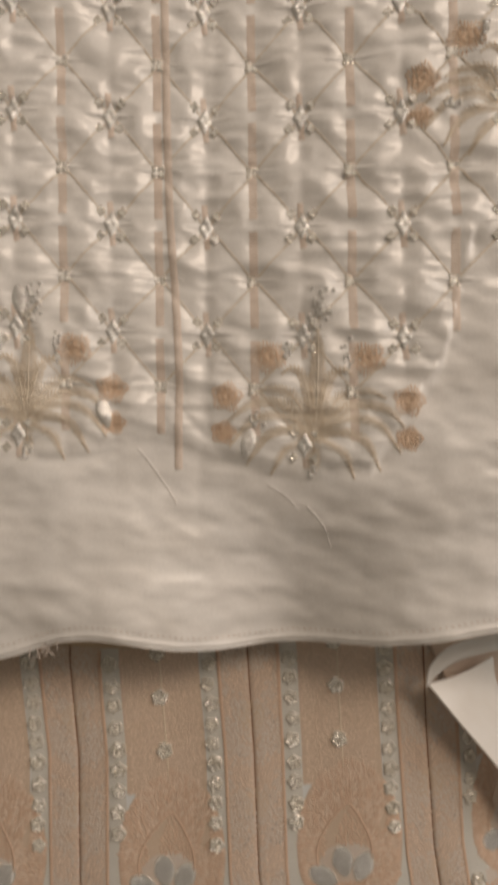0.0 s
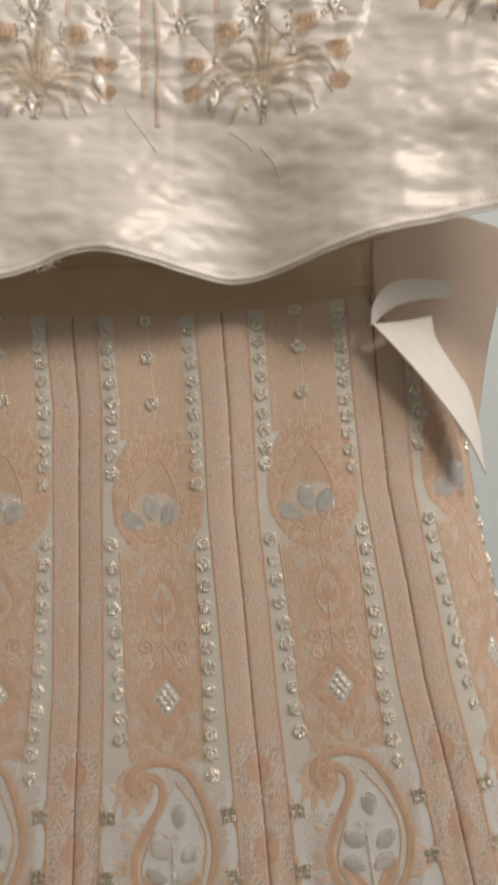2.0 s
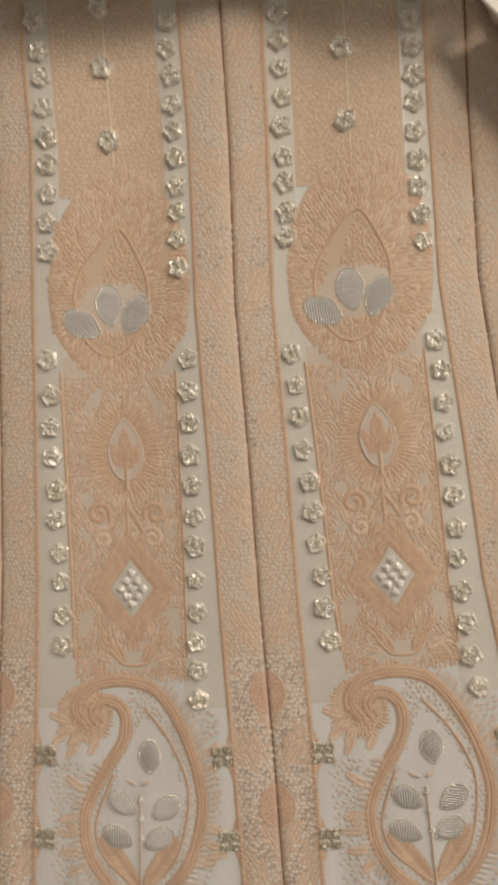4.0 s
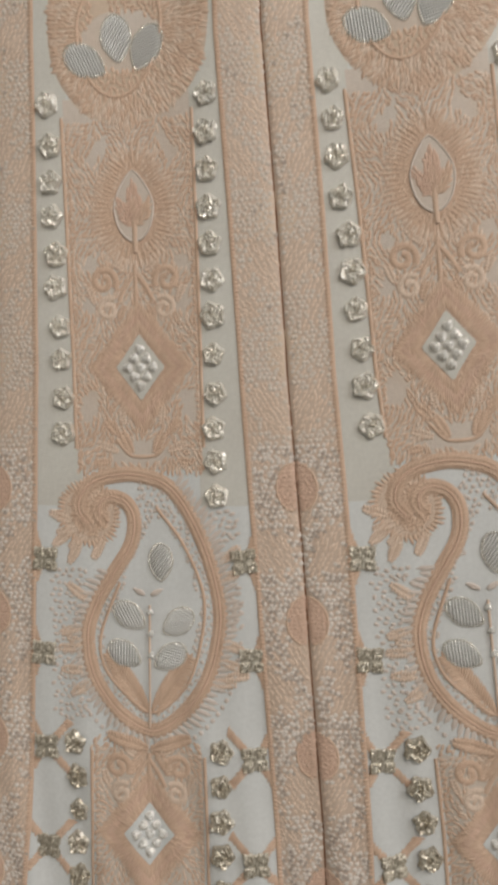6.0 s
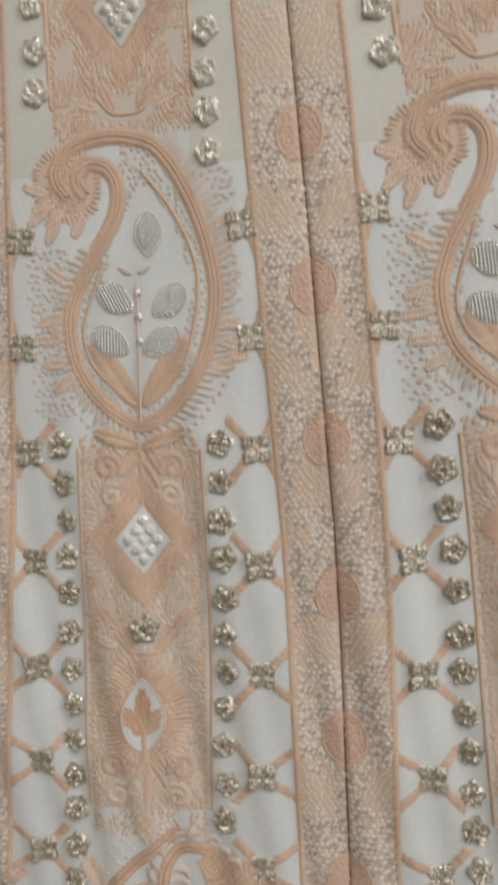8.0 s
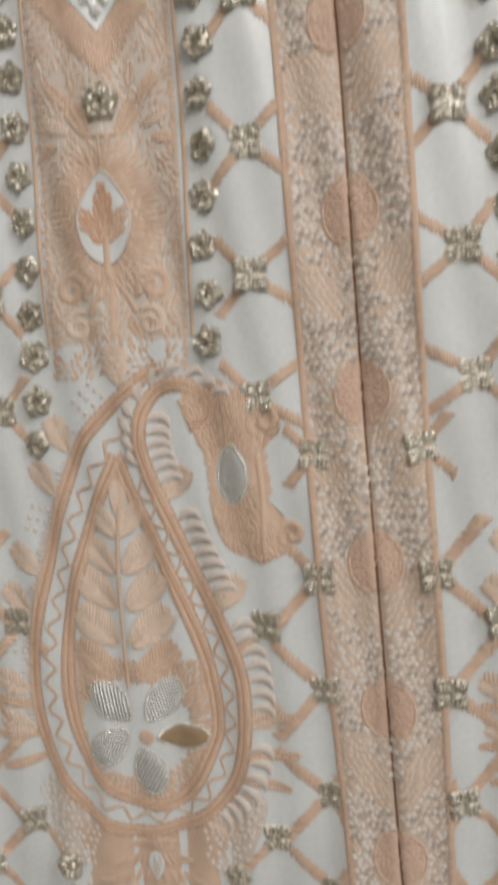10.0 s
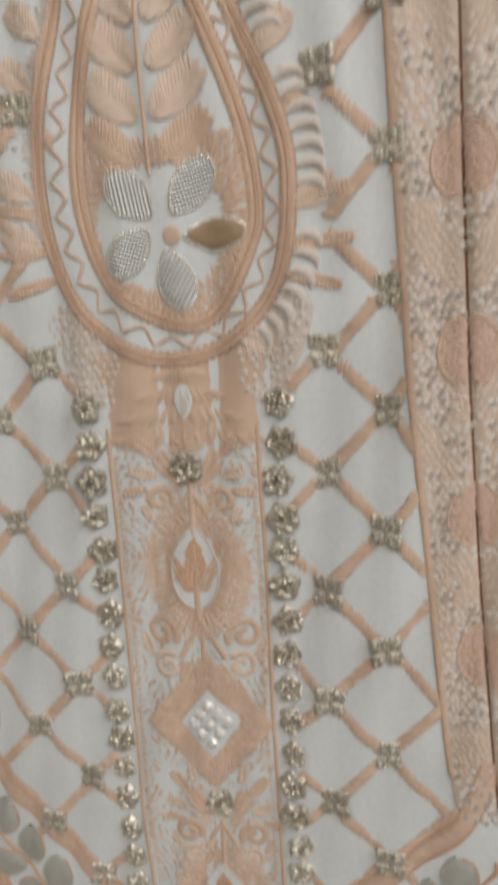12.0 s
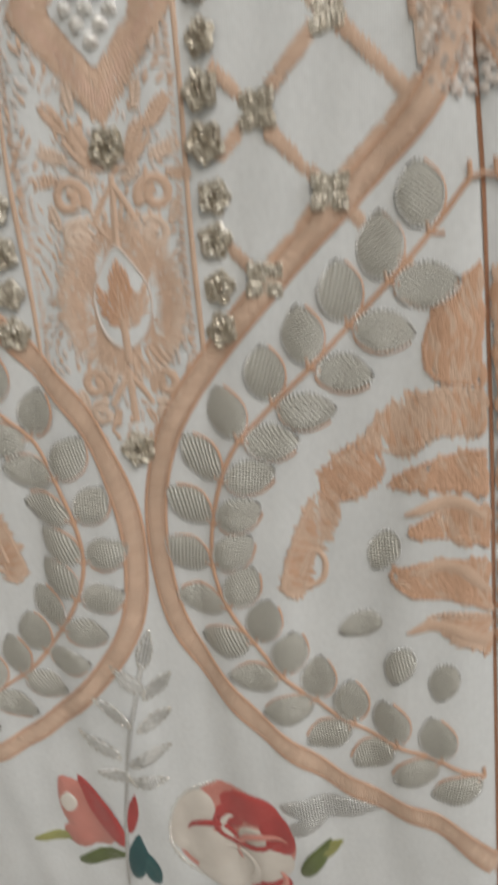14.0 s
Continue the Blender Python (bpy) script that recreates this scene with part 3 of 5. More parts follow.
def scroll_pair(panel, place, a, r, size=1.0):
    """Mirrored curls that spring from one stem, with buds between."""
    pc = Piece(place)
    for s in (-1, 1):
        pc.ribbon(scroll(a + s * 9.6 * size, r - 2.6 * size, 4.0 * size, s, 1.35, 2.6), 1.9, 0.5, 0.12, 0)
        pc.ribbon(scroll(a + s * 8.4 * size, r + 5.4 * size, 3.4 * size, s, 1.3, -2.2), 1.8, 0.5, 0.12, 1)
        pc.ribbon([(a, r - 5 * size), (a + s * 3.0 * size, r - 1.0 * size), (a + s * 5.2 * size, r + 3.2 * size)], 1.3, 0.5, 0.12, 0)
        stitched_leaf(pc, a + s * 13.4 * size, r + 1.2 * size, 2.6 * size, 6.0 * size, s * 0.35, 1)
        stitched_leaf(pc, a + s * 4.6 * size, r + 6.6 * size, 2.4 * size, 5.4 * size, -s * 0.4, 0)
        stitched_leaf(pc, a + s * 5.0 * size, r - 6.8 * size, 2.4 * size, 5.0 * size, s * 0.9, 1)
    pc.ribbon([(a, r - 7 * size), (a, r + 8 * size)], 1.3, 0.5, 0.14, 0)
    pc.done("scroll_ornament", [PEACH, FERN], panel, "mirrored peach scrolls with small buds")


def small_paisley(k, panel, place, sgn):
    """The upper paisley: curled tip, padded double rim, five metal petals and two long leaves."""
    pc = Piece(place)
    rim = [(-15.5, 971), (-18.5, 966), (-15, 960), (-8, 957.5), (0, 957.5), (9, 961.5), (17, 975), (21.4, 992), (20.5, 1004), (16.5, 1015), (9, 1024), (0.7, 1028),
           (-8, 1023), (-15, 1013.5), (-16.8, 1002), (-14, 993), (-9, 985), (-3.5, 976.5), (-2.4, 969), (-5, 964.5), (-10, 963.5), (-13, 967), (-11, 970.5)]
    rim = [(sgn * a, r) for a, r in rim]
    pc.ribbon(rim, 4.2, 0.55, 0.2, 0)
    q = smooth_line(rim, 1.0)
    d = np.gradient(q, axis=0)
    d /= np.linalg.norm(d, axis=1, keepdims=True)
    for s in (-1, 1):
        e = q + s * 1.0 * np.stack([-d[:, 1], d[:, 0]], 1)
        pc.stitches(e[:, 0], e[:, 1], np.arctan2(d[:, 1], d[:, 0]) + s * 0.55, 2.0, 0.75, 0.45, 0.44, 0)
    pc.ribbon(q[::4], 0.45, 0.5, 0.5, 1)
    inner = [(sgn * a, r) for a, r in ((4, 966), (12, 977), (17.2, 992), (14, 1010), (8, 1019), (0.7, 1023), (-6, 1018), (-12, 1011), (-13, 1002), (-7, 987))]
    pc.ribbon(inner, 0.9, 0.5, 0.2, 0)
    pc.done("paisley_rim", [PEACH, DISC], panel, "peach padded paisley outline with curled tip")
    pc = Piece(place)
    fringe(pc, rim[5:14], 6.0, 1.7, 0.35, 1.4, 0.65, 1, False, 1.0 * sgn)
    fringe(pc, rim[13:17], 5.5, 1.7, 0.35, 1.4, 0.65, 1, False, 1.0 * sgn)
    fringe(pc, rim[1:6], 2.8, 1.0, 0.3, 0.9, 0.55, 0, False, 1.0 * sgn)
    c = scatter(-24, 8, 957, 975, 1.0, (), oval(sgn * -15, 968, 11, 13, 0))
    pc.stitches(c[:, 0], c[:, 1], rng.uniform(0, 3.1, len(c)), 1.9, 0.8, 0.6, 0.12, 0)
    ring = scatter(-20, 24, 958, 1028, 1.7, [[(sgn * a, r) for a, r in ((4, 968), (12, 979), (16, 992), (13, 1009), (8, 1018), (0.7, 1022), (-6, 1017), (-11, 1010), (-12, 1002), (-6, 988))]], rim[4:19])
    pc.stitches(ring[:, 0], ring[:, 1], rng.uniform(0, 3.1, len(ring)), 1.5, 1.0, 0.45, 0.12, 1)
    side = scatter(-27, -16, 984, 1026, 2.0, [rim[4:19]])
    pc.stitches(side[:, 0], side[:, 1], rng.normal(0.3, 0.4, len(side)), 1.7, 1.0, 0.45, 0.1, 1)
    side = scatter(20, 28, 968, 1000, 2.0, [rim[4:19]])
    pc.stitches(side[:, 0], side[:, 1], rng.normal(-0.4, 0.4, len(side)), 2.2, 1.0, 0.45, 0.1, 1)
    for a, r, t in ((-23.5, 975, 0.9), (-20, 979, 0.5), (-21.5, 1012, 1.5), (-19, 1017, 1.0), (-19.5, 990, 2.2), (22, 1014, -1.5), (25, 1004, -1.2)):
        stitched_leaf(pc, sgn * a, r, 3.4, 7.5, sgn * t, 2)
    for a, r, t in ((-22, 1001, -1.9), (-20, 1004, -1.2), (-22.5, 1006, -1.6), (24.5, 1009, 1.9), (26, 1012, 1.5), (25, 979, 0.9), (24, 985, 1.3), (-13, 978, -2.6), (-19, 976, -2.2), (-24, 969, -1.2), (-22, 973, -1.8)):
        stitched_leaf(pc, sgn * a, r, 3.0, 7.5, sgn * t, 2)
    for c, m in ((smooth_line([(27, 1003), (24, 1016), (17, 1026), (8, 1033)], 2.1), 1), (smooth_line([(-24, 1010), (-19, 1021), (-10, 1031)], 2.1), 1)):
        pc.stitches(sgn * c[:, 0], c[:, 1], rng.uniform(0, 3, len(c)), 1.5, 1.2, 0.6, 0.12, m)
    head = oval(sgn * -15.5, 968, 17, 17, 0, 24)
    head = (sgn * -15.5, 968) + (head - (sgn * -15.5, 968)) * (1 + 0.07 * np.cos(8 * np.linspace(0, 6.28, 24)))[:, None]
    pc.patch(head, 0.1, 0.08, 2)
    fringe(pc, oval(sgn * -15.5, 968, 14, 14, 0, 24), 3.0, 1.0, 0.3, 0.8, 0.6, 0, True, 1.0)
    pc.done("paisley_fringe", [PEACH, PALE, FERN], panel)
    pc = Piece(place)
    for s in (-1, 1):
        stitched_leaf(pc, 0.6 + s * 6.5, 1031.0, 4.2, 13, s * 1.25, 0, 0.4)
        stitched_leaf(pc, 0.6 + s * 3.4, 1036.0, 3.4, 10, s * 2.6, 0, 0.15)
        stitched_leaf(pc, 1.0 + s * 6.8, 1014.5, 6.6, 22, s * 0.6, 0, 0.15)
        pc.patch(oval(1.0 + s * 2.6, 989.5, 2.0, 4.2, s * 1.1, 12, 0.8), 0.5, 0.15, 1, s)
    pc.ribbon([(1.6, 993), (1.2, 1010), (0.8, 1027)], 0.7, 0.5, 0.5, 2)
    pc.done("paisley_leaves", [PEACH, PALE, FERN], panel)
    for a, r, t in ((5.0, 981.2, 3.14), (-4.4, 996.2, -0.95 + 3.14), (9.6, 997.6, 0.95 + 3.14), (-6.2, 1006.8, -1.05 + 3.14), (7.2, 1007.2, 1.05 + 3.14)):
        petal_piece(place, panel, a if sgn > 0 else 2 - a, r, 7.6, 9.8, t)
    for r in (995, 1001, 1007):
        sew("wire_grain", GRAINS, panel, seat(k, 1.6, r, 0.3, 0, 1.1))


def great_paisley(k, panel, place):
    """The large paisley: two plaited cords, a fern inside and a five-petalled flower."""
    outer = [(15.3, 1146.5), (19.2, 1145.6), (18.9, 1141.2), (12.6, 1137.8), (6.8, 1139.7), (3.5, 1146.1), (4.5, 1155.4), (12.5, 1175.1), (21.8, 1196.7), (24.1, 1210.4),
             (21.6, 1226.7), (12.5, 1237.6), (2.1, 1241.4), (-7.7, 1240.2), (-19.7, 1231.3), (-25.7, 1215.9), (-25.6, 1197.4), (-19.8, 1174.4), (-10.5, 1150.4), (3.1, 1137.2), (8, 1134)]
    inner = [(-2.3, 1153), (-9.9, 1169.7), (-16.5, 1191.8), (-17.7, 1211), (-12.5, 1226.1), (0, 1234.4), (9, 1232.5), (15.9, 1220.5), (17.5, 1212.3), (14.8, 1196.1), (6.7, 1174.5), (0.6, 1161.1), (-2.3, 1153)]
    for name, line in (("outer_cord", outer), ("inner_cord", inner)):
        pc = Piece(place)
        pc.ribbon(line, 3.1, 0.45, 0.15, 0)
        q = smooth_line(line, 0.85)
        d = np.gradient(q, axis=0)
        d /= np.linalg.norm(d, axis=1, keepdims=True)
        side = np.stack([-d[:, 1], d[:, 0]], 1)
        for s in (-1, 1):
            e = q + s * 0.75 * side
            pc.stitches(e[:, 0], e[:, 1], np.arctan2(d[:, 1], d[:, 0]) + s * 0.6, 1.7, 0.7, 0.5, 0.33, 0)
            e = smooth_line(q + s * 1.5 * side, 1.5)
            g = np.gradient(e, axis=0)
            pc.stitches(e[:, 0], e[:, 1], np.arctan2(g[:, 1], g[:, 0]), 1.3, 0.45, 0.5, 0.2, 1)
        pc.ribbon(q[::4], 0.4, 0.35, 0.42, 1)
        pc.done(name, [PEACH, PLAIT], panel, "plaited peach cord round the paisley")
    pc = Piece(place)
    # scalloped thread between the two cords
    mid = smooth_line([((a + b) / 2, (c + d) / 2) for (a, c), (b, d) in zip(outer[6:20], (inner[11], inner[10], inner[9], inner[8], inner[7], inner[6], inner[5], inner[5], inner[4], inner[3], inner[2], inner[1], inner[1], inner[0]))], 3.2)
    d = np.gradient(mid, axis=0)
    d /= np.linalg.norm(d, axis=1, keepdims=True)
    zig = mid + np.where(np.arange(len(mid)) % 2, 1.3, -1.3)[:, None] * np.stack([-d[:, 1], d[:, 0]], 1)
    pc.ribbon(zig, 0.7, 0.45, 0.12, 0)
    pc.stitches(zig[:, 0], zig[:, 1], np.arctan2(d[:, 1], d[:, 0]), 1.5, 1.1, 0.5, 0.12, 1)
    # shells of pale cord beside the cord, in runs between feathered leaves
    for line, sign, length in ((outer[5:12], 1.0, 6.6), (outer[2:7], -1.0, 5.4)):
        q = smooth_line(line, 2.9)
        d = np.gradient(q, axis=0)
        turn = np.arctan2(d[:, 1], d[:, 0]) - sign * (np.pi / 2 + 0.45)
        for i, ((a, r), t) in enumerate(zip(q, turn)):
            if i % 9 in (6, 7) and sign > 0:
                if i % 9 == 6:
                    stitched_leaf(pc, a + math.cos(t) * 5.6, r + math.sin(t) * 5.6, 6.4, 9.0, t + math.pi / 2, 2)
                continue
            bend = [(a + math.cos(t + b) * length * f, r + math.sin(t + b) * length * f) for f, b in ((0.24, 0.0), (0.6, 0.1), (0.9, 0.32), (1.05, 0.62))]
            pc.ribbon(bend, 2.5, 1.1, 0.1, 1, taper=True)
    # feathered leaves and dotted rows outside the other flank
    flank = smooth_line(outer[15:20], 8.0)
    d = np.gradient(flank, axis=0)
    for i, ((a, r), (dx, dy)) in enumerate(zip(flank, d)):
        t = math.atan2(dy, dx) - math.pi / 2
        if i % 3 != 2:
            stitched_leaf(pc, a + math.cos(t) * 6.2, r + math.sin(t) * 6.2, 6.2, 9.6, t + math.pi / 2 + 0.5, 2)
        for f in (3.0, 5.0, 7.0):
            for b in (-2.6, 0.0, 2.6):
                pc.stitches([a + math.cos(t) * f - math.sin(t) * b], [r + math.sin(t) * f + math.cos(t) * b], [0.3], 1.3, 1.0, 0.8, 0.1, 1)
    fringe(pc, outer[15:19], 3.2, 1.3, 0.3, 1.0, 0.6, 1, False, 1.0)
    # long spikes low on both flanks
    for a, r, t, l in ((29, 1213, 1.35, 15), (29.5, 1221, 1.55, 15), (28.5, 1228, 1.85, 12), (-31, 1211, -1.35, 12), (-31.5, 1219, -1.6, 14), (-30.5, 1226, -1.85, 13)):
        stitched_leaf(pc, a, r, 2.8, l, t, 0)
    # dotted corners below
    for s in (-1, 1):
        c = scatter(8, 30, 1229, 1252, 1.9, [[(abs(a), r) for a, r in outer[10:13]] + [(0, 1200)]], [(12, 1241), (23, 1229), (28, 1233), (25, 1243), (21, 1251), (14, 1250)])
        pc.stitches(s * c[:, 0], c[:, 1], rng.uniform(0, 3.1, len(c)), 1.4, 1.1, 0.8, 0.1, 1)
        pc.patch([(s * a, r) for a, r in ((12, 1242), (23, 1230), (28, 1233), (25, 1243), (21, 1251), (14, 1250))], 0.04, 0.06, 3)
    pc.done("paisley_comb", [PEACH, PALE, FERN, PALENET], panel, "pale shell stitches and feathered leaves outside the paisley")
    pc = Piece(place)
    for i, (r, reach, wide, long) in enumerate(((1167, 3.0, 5.4, 9.0), (1175, 4.6, 7.0, 11.0), (1183, 5.8, 8.0, 12.5), (1191.5, 6.6, 8.6, 13.5), (1199.5, 7.6, 7.4, 13.5))):
        for s in (-1, 1):
            stitched_leaf(pc, -2.9 + s * reach, r, wide, long, s * (0.62 + 0.07 * i), int(i == 4), 0.1 + 0.05 * (4 - i))
    stitched_leaf(pc, -2.4, 1161.5, 4.2, 9.5, 0, 0, 0.2)
    pc.ribbon([(-2.4, 1164), (-3.2, 1182), (-2.5, 1206)], 0.9, 0.6, 0.42, 1)
    pc.done("fern", [FERN, PEACH], panel, "pale peach fern of fanned stitches")
    pc = Piece(place)
    c = scatter(-16, 16, 1200, 1236, 1.05, [oval(-1.5, 1216, 27, 24)], inner)
    pc.stitches(c[:, 0], c[:, 1], np.arctan2(c[:, 1] - 1216, c[:, 0]) + rng.normal(0, 0.25, len(c)), 2.2, 0.8, 0.5, 0.1, 0)
    pc.patch(oval(1.0, 1217.5, 3.6, 3.6), 0.2, 0.12, 0)
    pc.done("paisley_ground", [PEACH, PALE], panel)
    for a, r, w, l, t in ((-7.2, 1209.5, 8.4, 11.5, 2.3), (5.4, 1208.6, 8.0, 11.5, -2.45), (-8.0, 1220.2, 8.4, 11.0, 0.85), (1.2, 1226.0, 8.0, 11.5, -0.25)):
        petal_piece(place, panel, a, r, w, l, t)
    petal_piece(place, panel, 9.4, 1217.8, 6.6, 11.5, -1.57, TAN, "petal", "worn tan petal with bare backing")
    # the bird-like ornament beside the tip
    pc = Piece(place)
    body = [(13, 1142), (20, 1137), (27, 1141), (33, 1143), (35, 1149), (31, 1153), (32, 1160), (31, 1168), (37, 1170), (36, 1175), (29, 1177), (22, 1174), (19, 1165), (18.5, 1155)]
    pc.patch(body, 0.1, 0.08, 0)
    c = scatter(12, 38, 1136, 1178, 0.95, [oval(24, 1158, 8, 13), oval(31.5, 1147.5, 3, 3.6), oval(14.5, 1149, 3, 5)], body)
    pc.stitches(c[:, 0], c[:, 1], np.arctan2(c[:, 1] - 1158, c[:, 0] - 24) + rng.normal(0, 0.2, len(c)), 2.3, 0.75, 0.6, 0.14, 0)
    pc.patch(oval(24, 1158, 8.6, 13.4, 0, 20, 0.4), 0.04, 0.3, 1)
    pc.ribbon(scroll(31.5, 1147, 3.8, 1, 1.2, 2.2), 1.8, 0.7, 0.2, 0)
    pc.ribbon(scroll(36.5, 1171.5, 3.0, 1, 1.1, 2.4), 1.8, 0.7, 0.2, 0)
    pc.ribbon([(29.6, 1154), (30.4, 1164), (30.2, 1175)], 1.4, 0.7, 0.25, 0)
    pc.done("bird_ornament", [PEACH, CHIFFON], panel, "dense peach scrolled ornament round a metal drop")
    petal_piece(lambda a, r, h=0.0: place(a, r, h + 0.2), panel, 24.0, 1157.8, 7.2, 11.8, 0.0)
    pc = Piece(place)
    foot = [(-20, 1240), (-8, 1240.5), (8, 1240.5), (20, 1239), (16, 1250), (14, 1260), (-14, 1260), (-16, 1250)]
    pc.patch(foot, 0.08, 0.06, 0)
    for i in range(-7, 8):
        t = i * 0.17
        for f in (4, 8, 12, 16):
            pc.stitches([math.sin(t) * f * 1.05], [1240 + f * 1.15], [math.pi / 2 - t], 4.6, 1.3, 0.6, 0.12, 0)
    pc.patch(oval(0.5, 1250.5, 4.6, 7.5, 3.14, 16, 0.7), 0.05, 0.34, 1)
    pc.patch(oval(0.5, 1251.5, 2.0, 4.5, 3.14, 12, 0.7), 0.05, 0.42, 2)
    pc.done("paisley_foot", [PEACH, CHIFFON, PALE], panel)


def lattice(k, panel, place, side):
    """Open trellis: wire knots joined by stitched bars, with the bare cloth between."""
    near = [981, 1007.7, 1034.5, 1063, 1091, 1117, 1142]
    outer_near = [1191.4, 1241.5, 1266.8, 1292.5, 1318, 1344, 1372]
    outer_far = [1155, 1181, 1206, 1231, 1254, 1278.6, 1305, 1331, 1358]
    pc = Piece(place)
    for r in near:
        edge = band_edge(r)
        a = min(30.0, edge - 3.2)
        sew("wire_knot", KNOTS, panel, seat(k, side * a, r, 0.2, rng.normal(0, 0.1), 1.15))
        if r > 1030:
            for s in (-1, 1):
                bar(pc, side * (a - 1.5), r + 1.5 * s, side * 23, r + 7.5 * s, 1.8)
        for s in (-1, 1):
            bar(pc, side * (a + 1.5), r + 1.5 * s, side * band_edge(r + 6 * s), r + 6.5 * s, 1.8)
    for r in outer_near:
        sew("wire_knot", KNOTS, panel, seat(k, side * 29.8, r, 0.2, rng.normal(0, 0.1), 1.12))
        for s in (-1, 1):
            if r > 1245 or s > 0:
                bar(pc, side * 28, r + 1.6 * s, side * 22.5, r + 7.0 * s, 1.9)
    for r in outer_far:
        a = 41.8
        sew("wire_knot", KNOTS, panel, seat(k, side * a, r, 0.2, rng.normal(0, 0.1), 1.08))
        for s in (-1, 1):
            e = band_edge(r + 8 * s)
            bar(pc, side * (a + 1.6), r + 1.6 * s, side * (e - 0.3), r + (2.5 + (e - a) * 0.85) * s, 1.9)
            if r > 1176:
                bar(pc, side * (a - 1.7), r + 1.7 * s, side * 31.4, r + 10.9 * s, 2.1)
            else:
                bar(pc, side * (a - 1.7), r + 1.7 * s, side * 36, r + 6 * s, 1.8)
    pc.done("trellis", [PEACH], panel, "peach stitched trellis bars")


def medallion_half(k, panel, place, side):
    """Half a medallion beside the seam: padded frame, leafy vine and part of the great flower."""
    frame_line = [(66, 1331), (57.6, 1345.2), (48, 1355.6), (35.2, 1368), (19.4, 1385), (9, 1399.5), (3.8, 1414.8), (2.8, 1431), (5.8, 1449), (16, 1465.2), (31, 1480.5), (47, 1491.5), (65, 1498.2), (78.4, 1511)]
    vine = [(64.5, 1358), (58.5, 1366), (49.5, 1376), (38.5, 1387.4), (29.7, 1396), (21.2, 1405.4), (16.4, 1418.2), (14.8, 1431.9), (18.5, 1443.8), (25.7, 1454.5), (34, 1464.5), (46.7, 1473.1), (61.6, 1478.2), (74, 1484)]
    frame_line = [(a, r) for a, r in frame_line if a < half(r) + 4]
    turn = lambda pts: [(side * min(a, half(r) - 0.6), r) for a, r in pts]  # noqa: E731
    pc = Piece(place)
    pc.ribbon(turn(frame_line), 4.4, 0.4, 0.15, 0)
    band = smooth_line(turn(frame_line), 0.62)
    run = np.gradient(band, axis=0)
    pc.stitches(band[:, 0], band[:, 1], np.arctan2(run[:, 1], run[:, 0]) + 1.15 + rng.normal(0, 0.06, len(band)), 4.7, 0.6, 0.24, 0.42, 0)
    for s in (-1, 1):
        q = smooth_line(turn(frame_line), 2.0)
        d = np.gradient(q, axis=0)
        d /= np.linalg.norm(d, axis=1, keepdims=True)
        pc.ribbon(q + s * 2.2 * np.stack([-d[:, 1], d[:, 0]], 1), 0.8, 0.5, 0.15, 1)
    pc.done("medallion_frame", [PEACH, ORANGE], panel, "smooth peach satin-stitched medallion border")
    pc = Piece(place)
    pc.ribbon(turn(vine), 1.0, 0.6, 0.15, 0)
    q = smooth_line(turn(vine), 9.6)
    d = np.gradient(q, axis=0)
    leaves = []
    for i, ((a, r), (da, dr)) in enumerate(zip(q, d)):
        th = math.atan2(dr, da)
        for s in (-1, 1):
            tn = th + s * 0.95 * (1 if i else 0.8)
            reach = 6.8
            leaves.append((a - math.cos(tn) * 0 + math.cos(tn + math.pi) * reach, r + math.sin(tn + math.pi) * reach, tn))
            pc.ribbon([(a, r), (a - math.cos(tn) * 2.6, r - math.sin(tn) * 2.6)], 0.8, 0.5, 0.15, 0)
    pc.done("vine_stem", [ORANGE], panel, "thin apricot vine stem")
    for a, r, tn in leaves:
        if abs(a) < half(r) - 3.4 and r < 1492:
            petal_piece(place, panel, a, r, rng.uniform(8.2, 9.0), rng.uniform(10.2, 11.2), tn + math.pi / 2 + math.pi + rng.normal(0, 0.08), DULL_GOTA, "leaf", "", False)
            rim = Piece(place)
            arc = oval(a, r, 9.0, 11.6, tn - math.pi / 2, 22, 0.4)
            rim.ribbon(arc[2:11], 0.6, 0.5, 0.15, 0)
            rim.done("leaf_edge", [ORANGE], panel)
    # the great flower that the seam cuts in two
    pc = Piece(place)
    petals = (
        ([(80, 1371), (66, 1373), (60, 1379), (58, 1387), (62, 1392), (80, 1392)], 0),
        ([(64, 1394), (56, 1395), (50, 1399), (48, 1404), (54, 1406), (62, 1402), (80, 1402), (80, 1396)], 1),
        ([(48, 1404), (43, 1406), (39, 1411), (40, 1416), (46, 1415), (51, 1410)], 0),
        ([(38, 1415), (34, 1422), (31, 1432), (30.5, 1437), (34, 1439), (36, 1431), (40, 1423), (42, 1418)], 1),
        ([(80, 1406), (62, 1407), (52, 1413), (60, 1413), (80, 1414)], 0),
        ([(80, 1418), (64, 1418), (56, 1423), (66, 1424), (80, 1427)], 0),
        ([(80, 1431), (66, 1429), (53, 1432), (57, 1437), (68, 1438), (80, 1446)], 0),
        ([(80, 1447), (68, 1441), (60, 1443), (66, 1447), (80, 1455)], 1),
    )
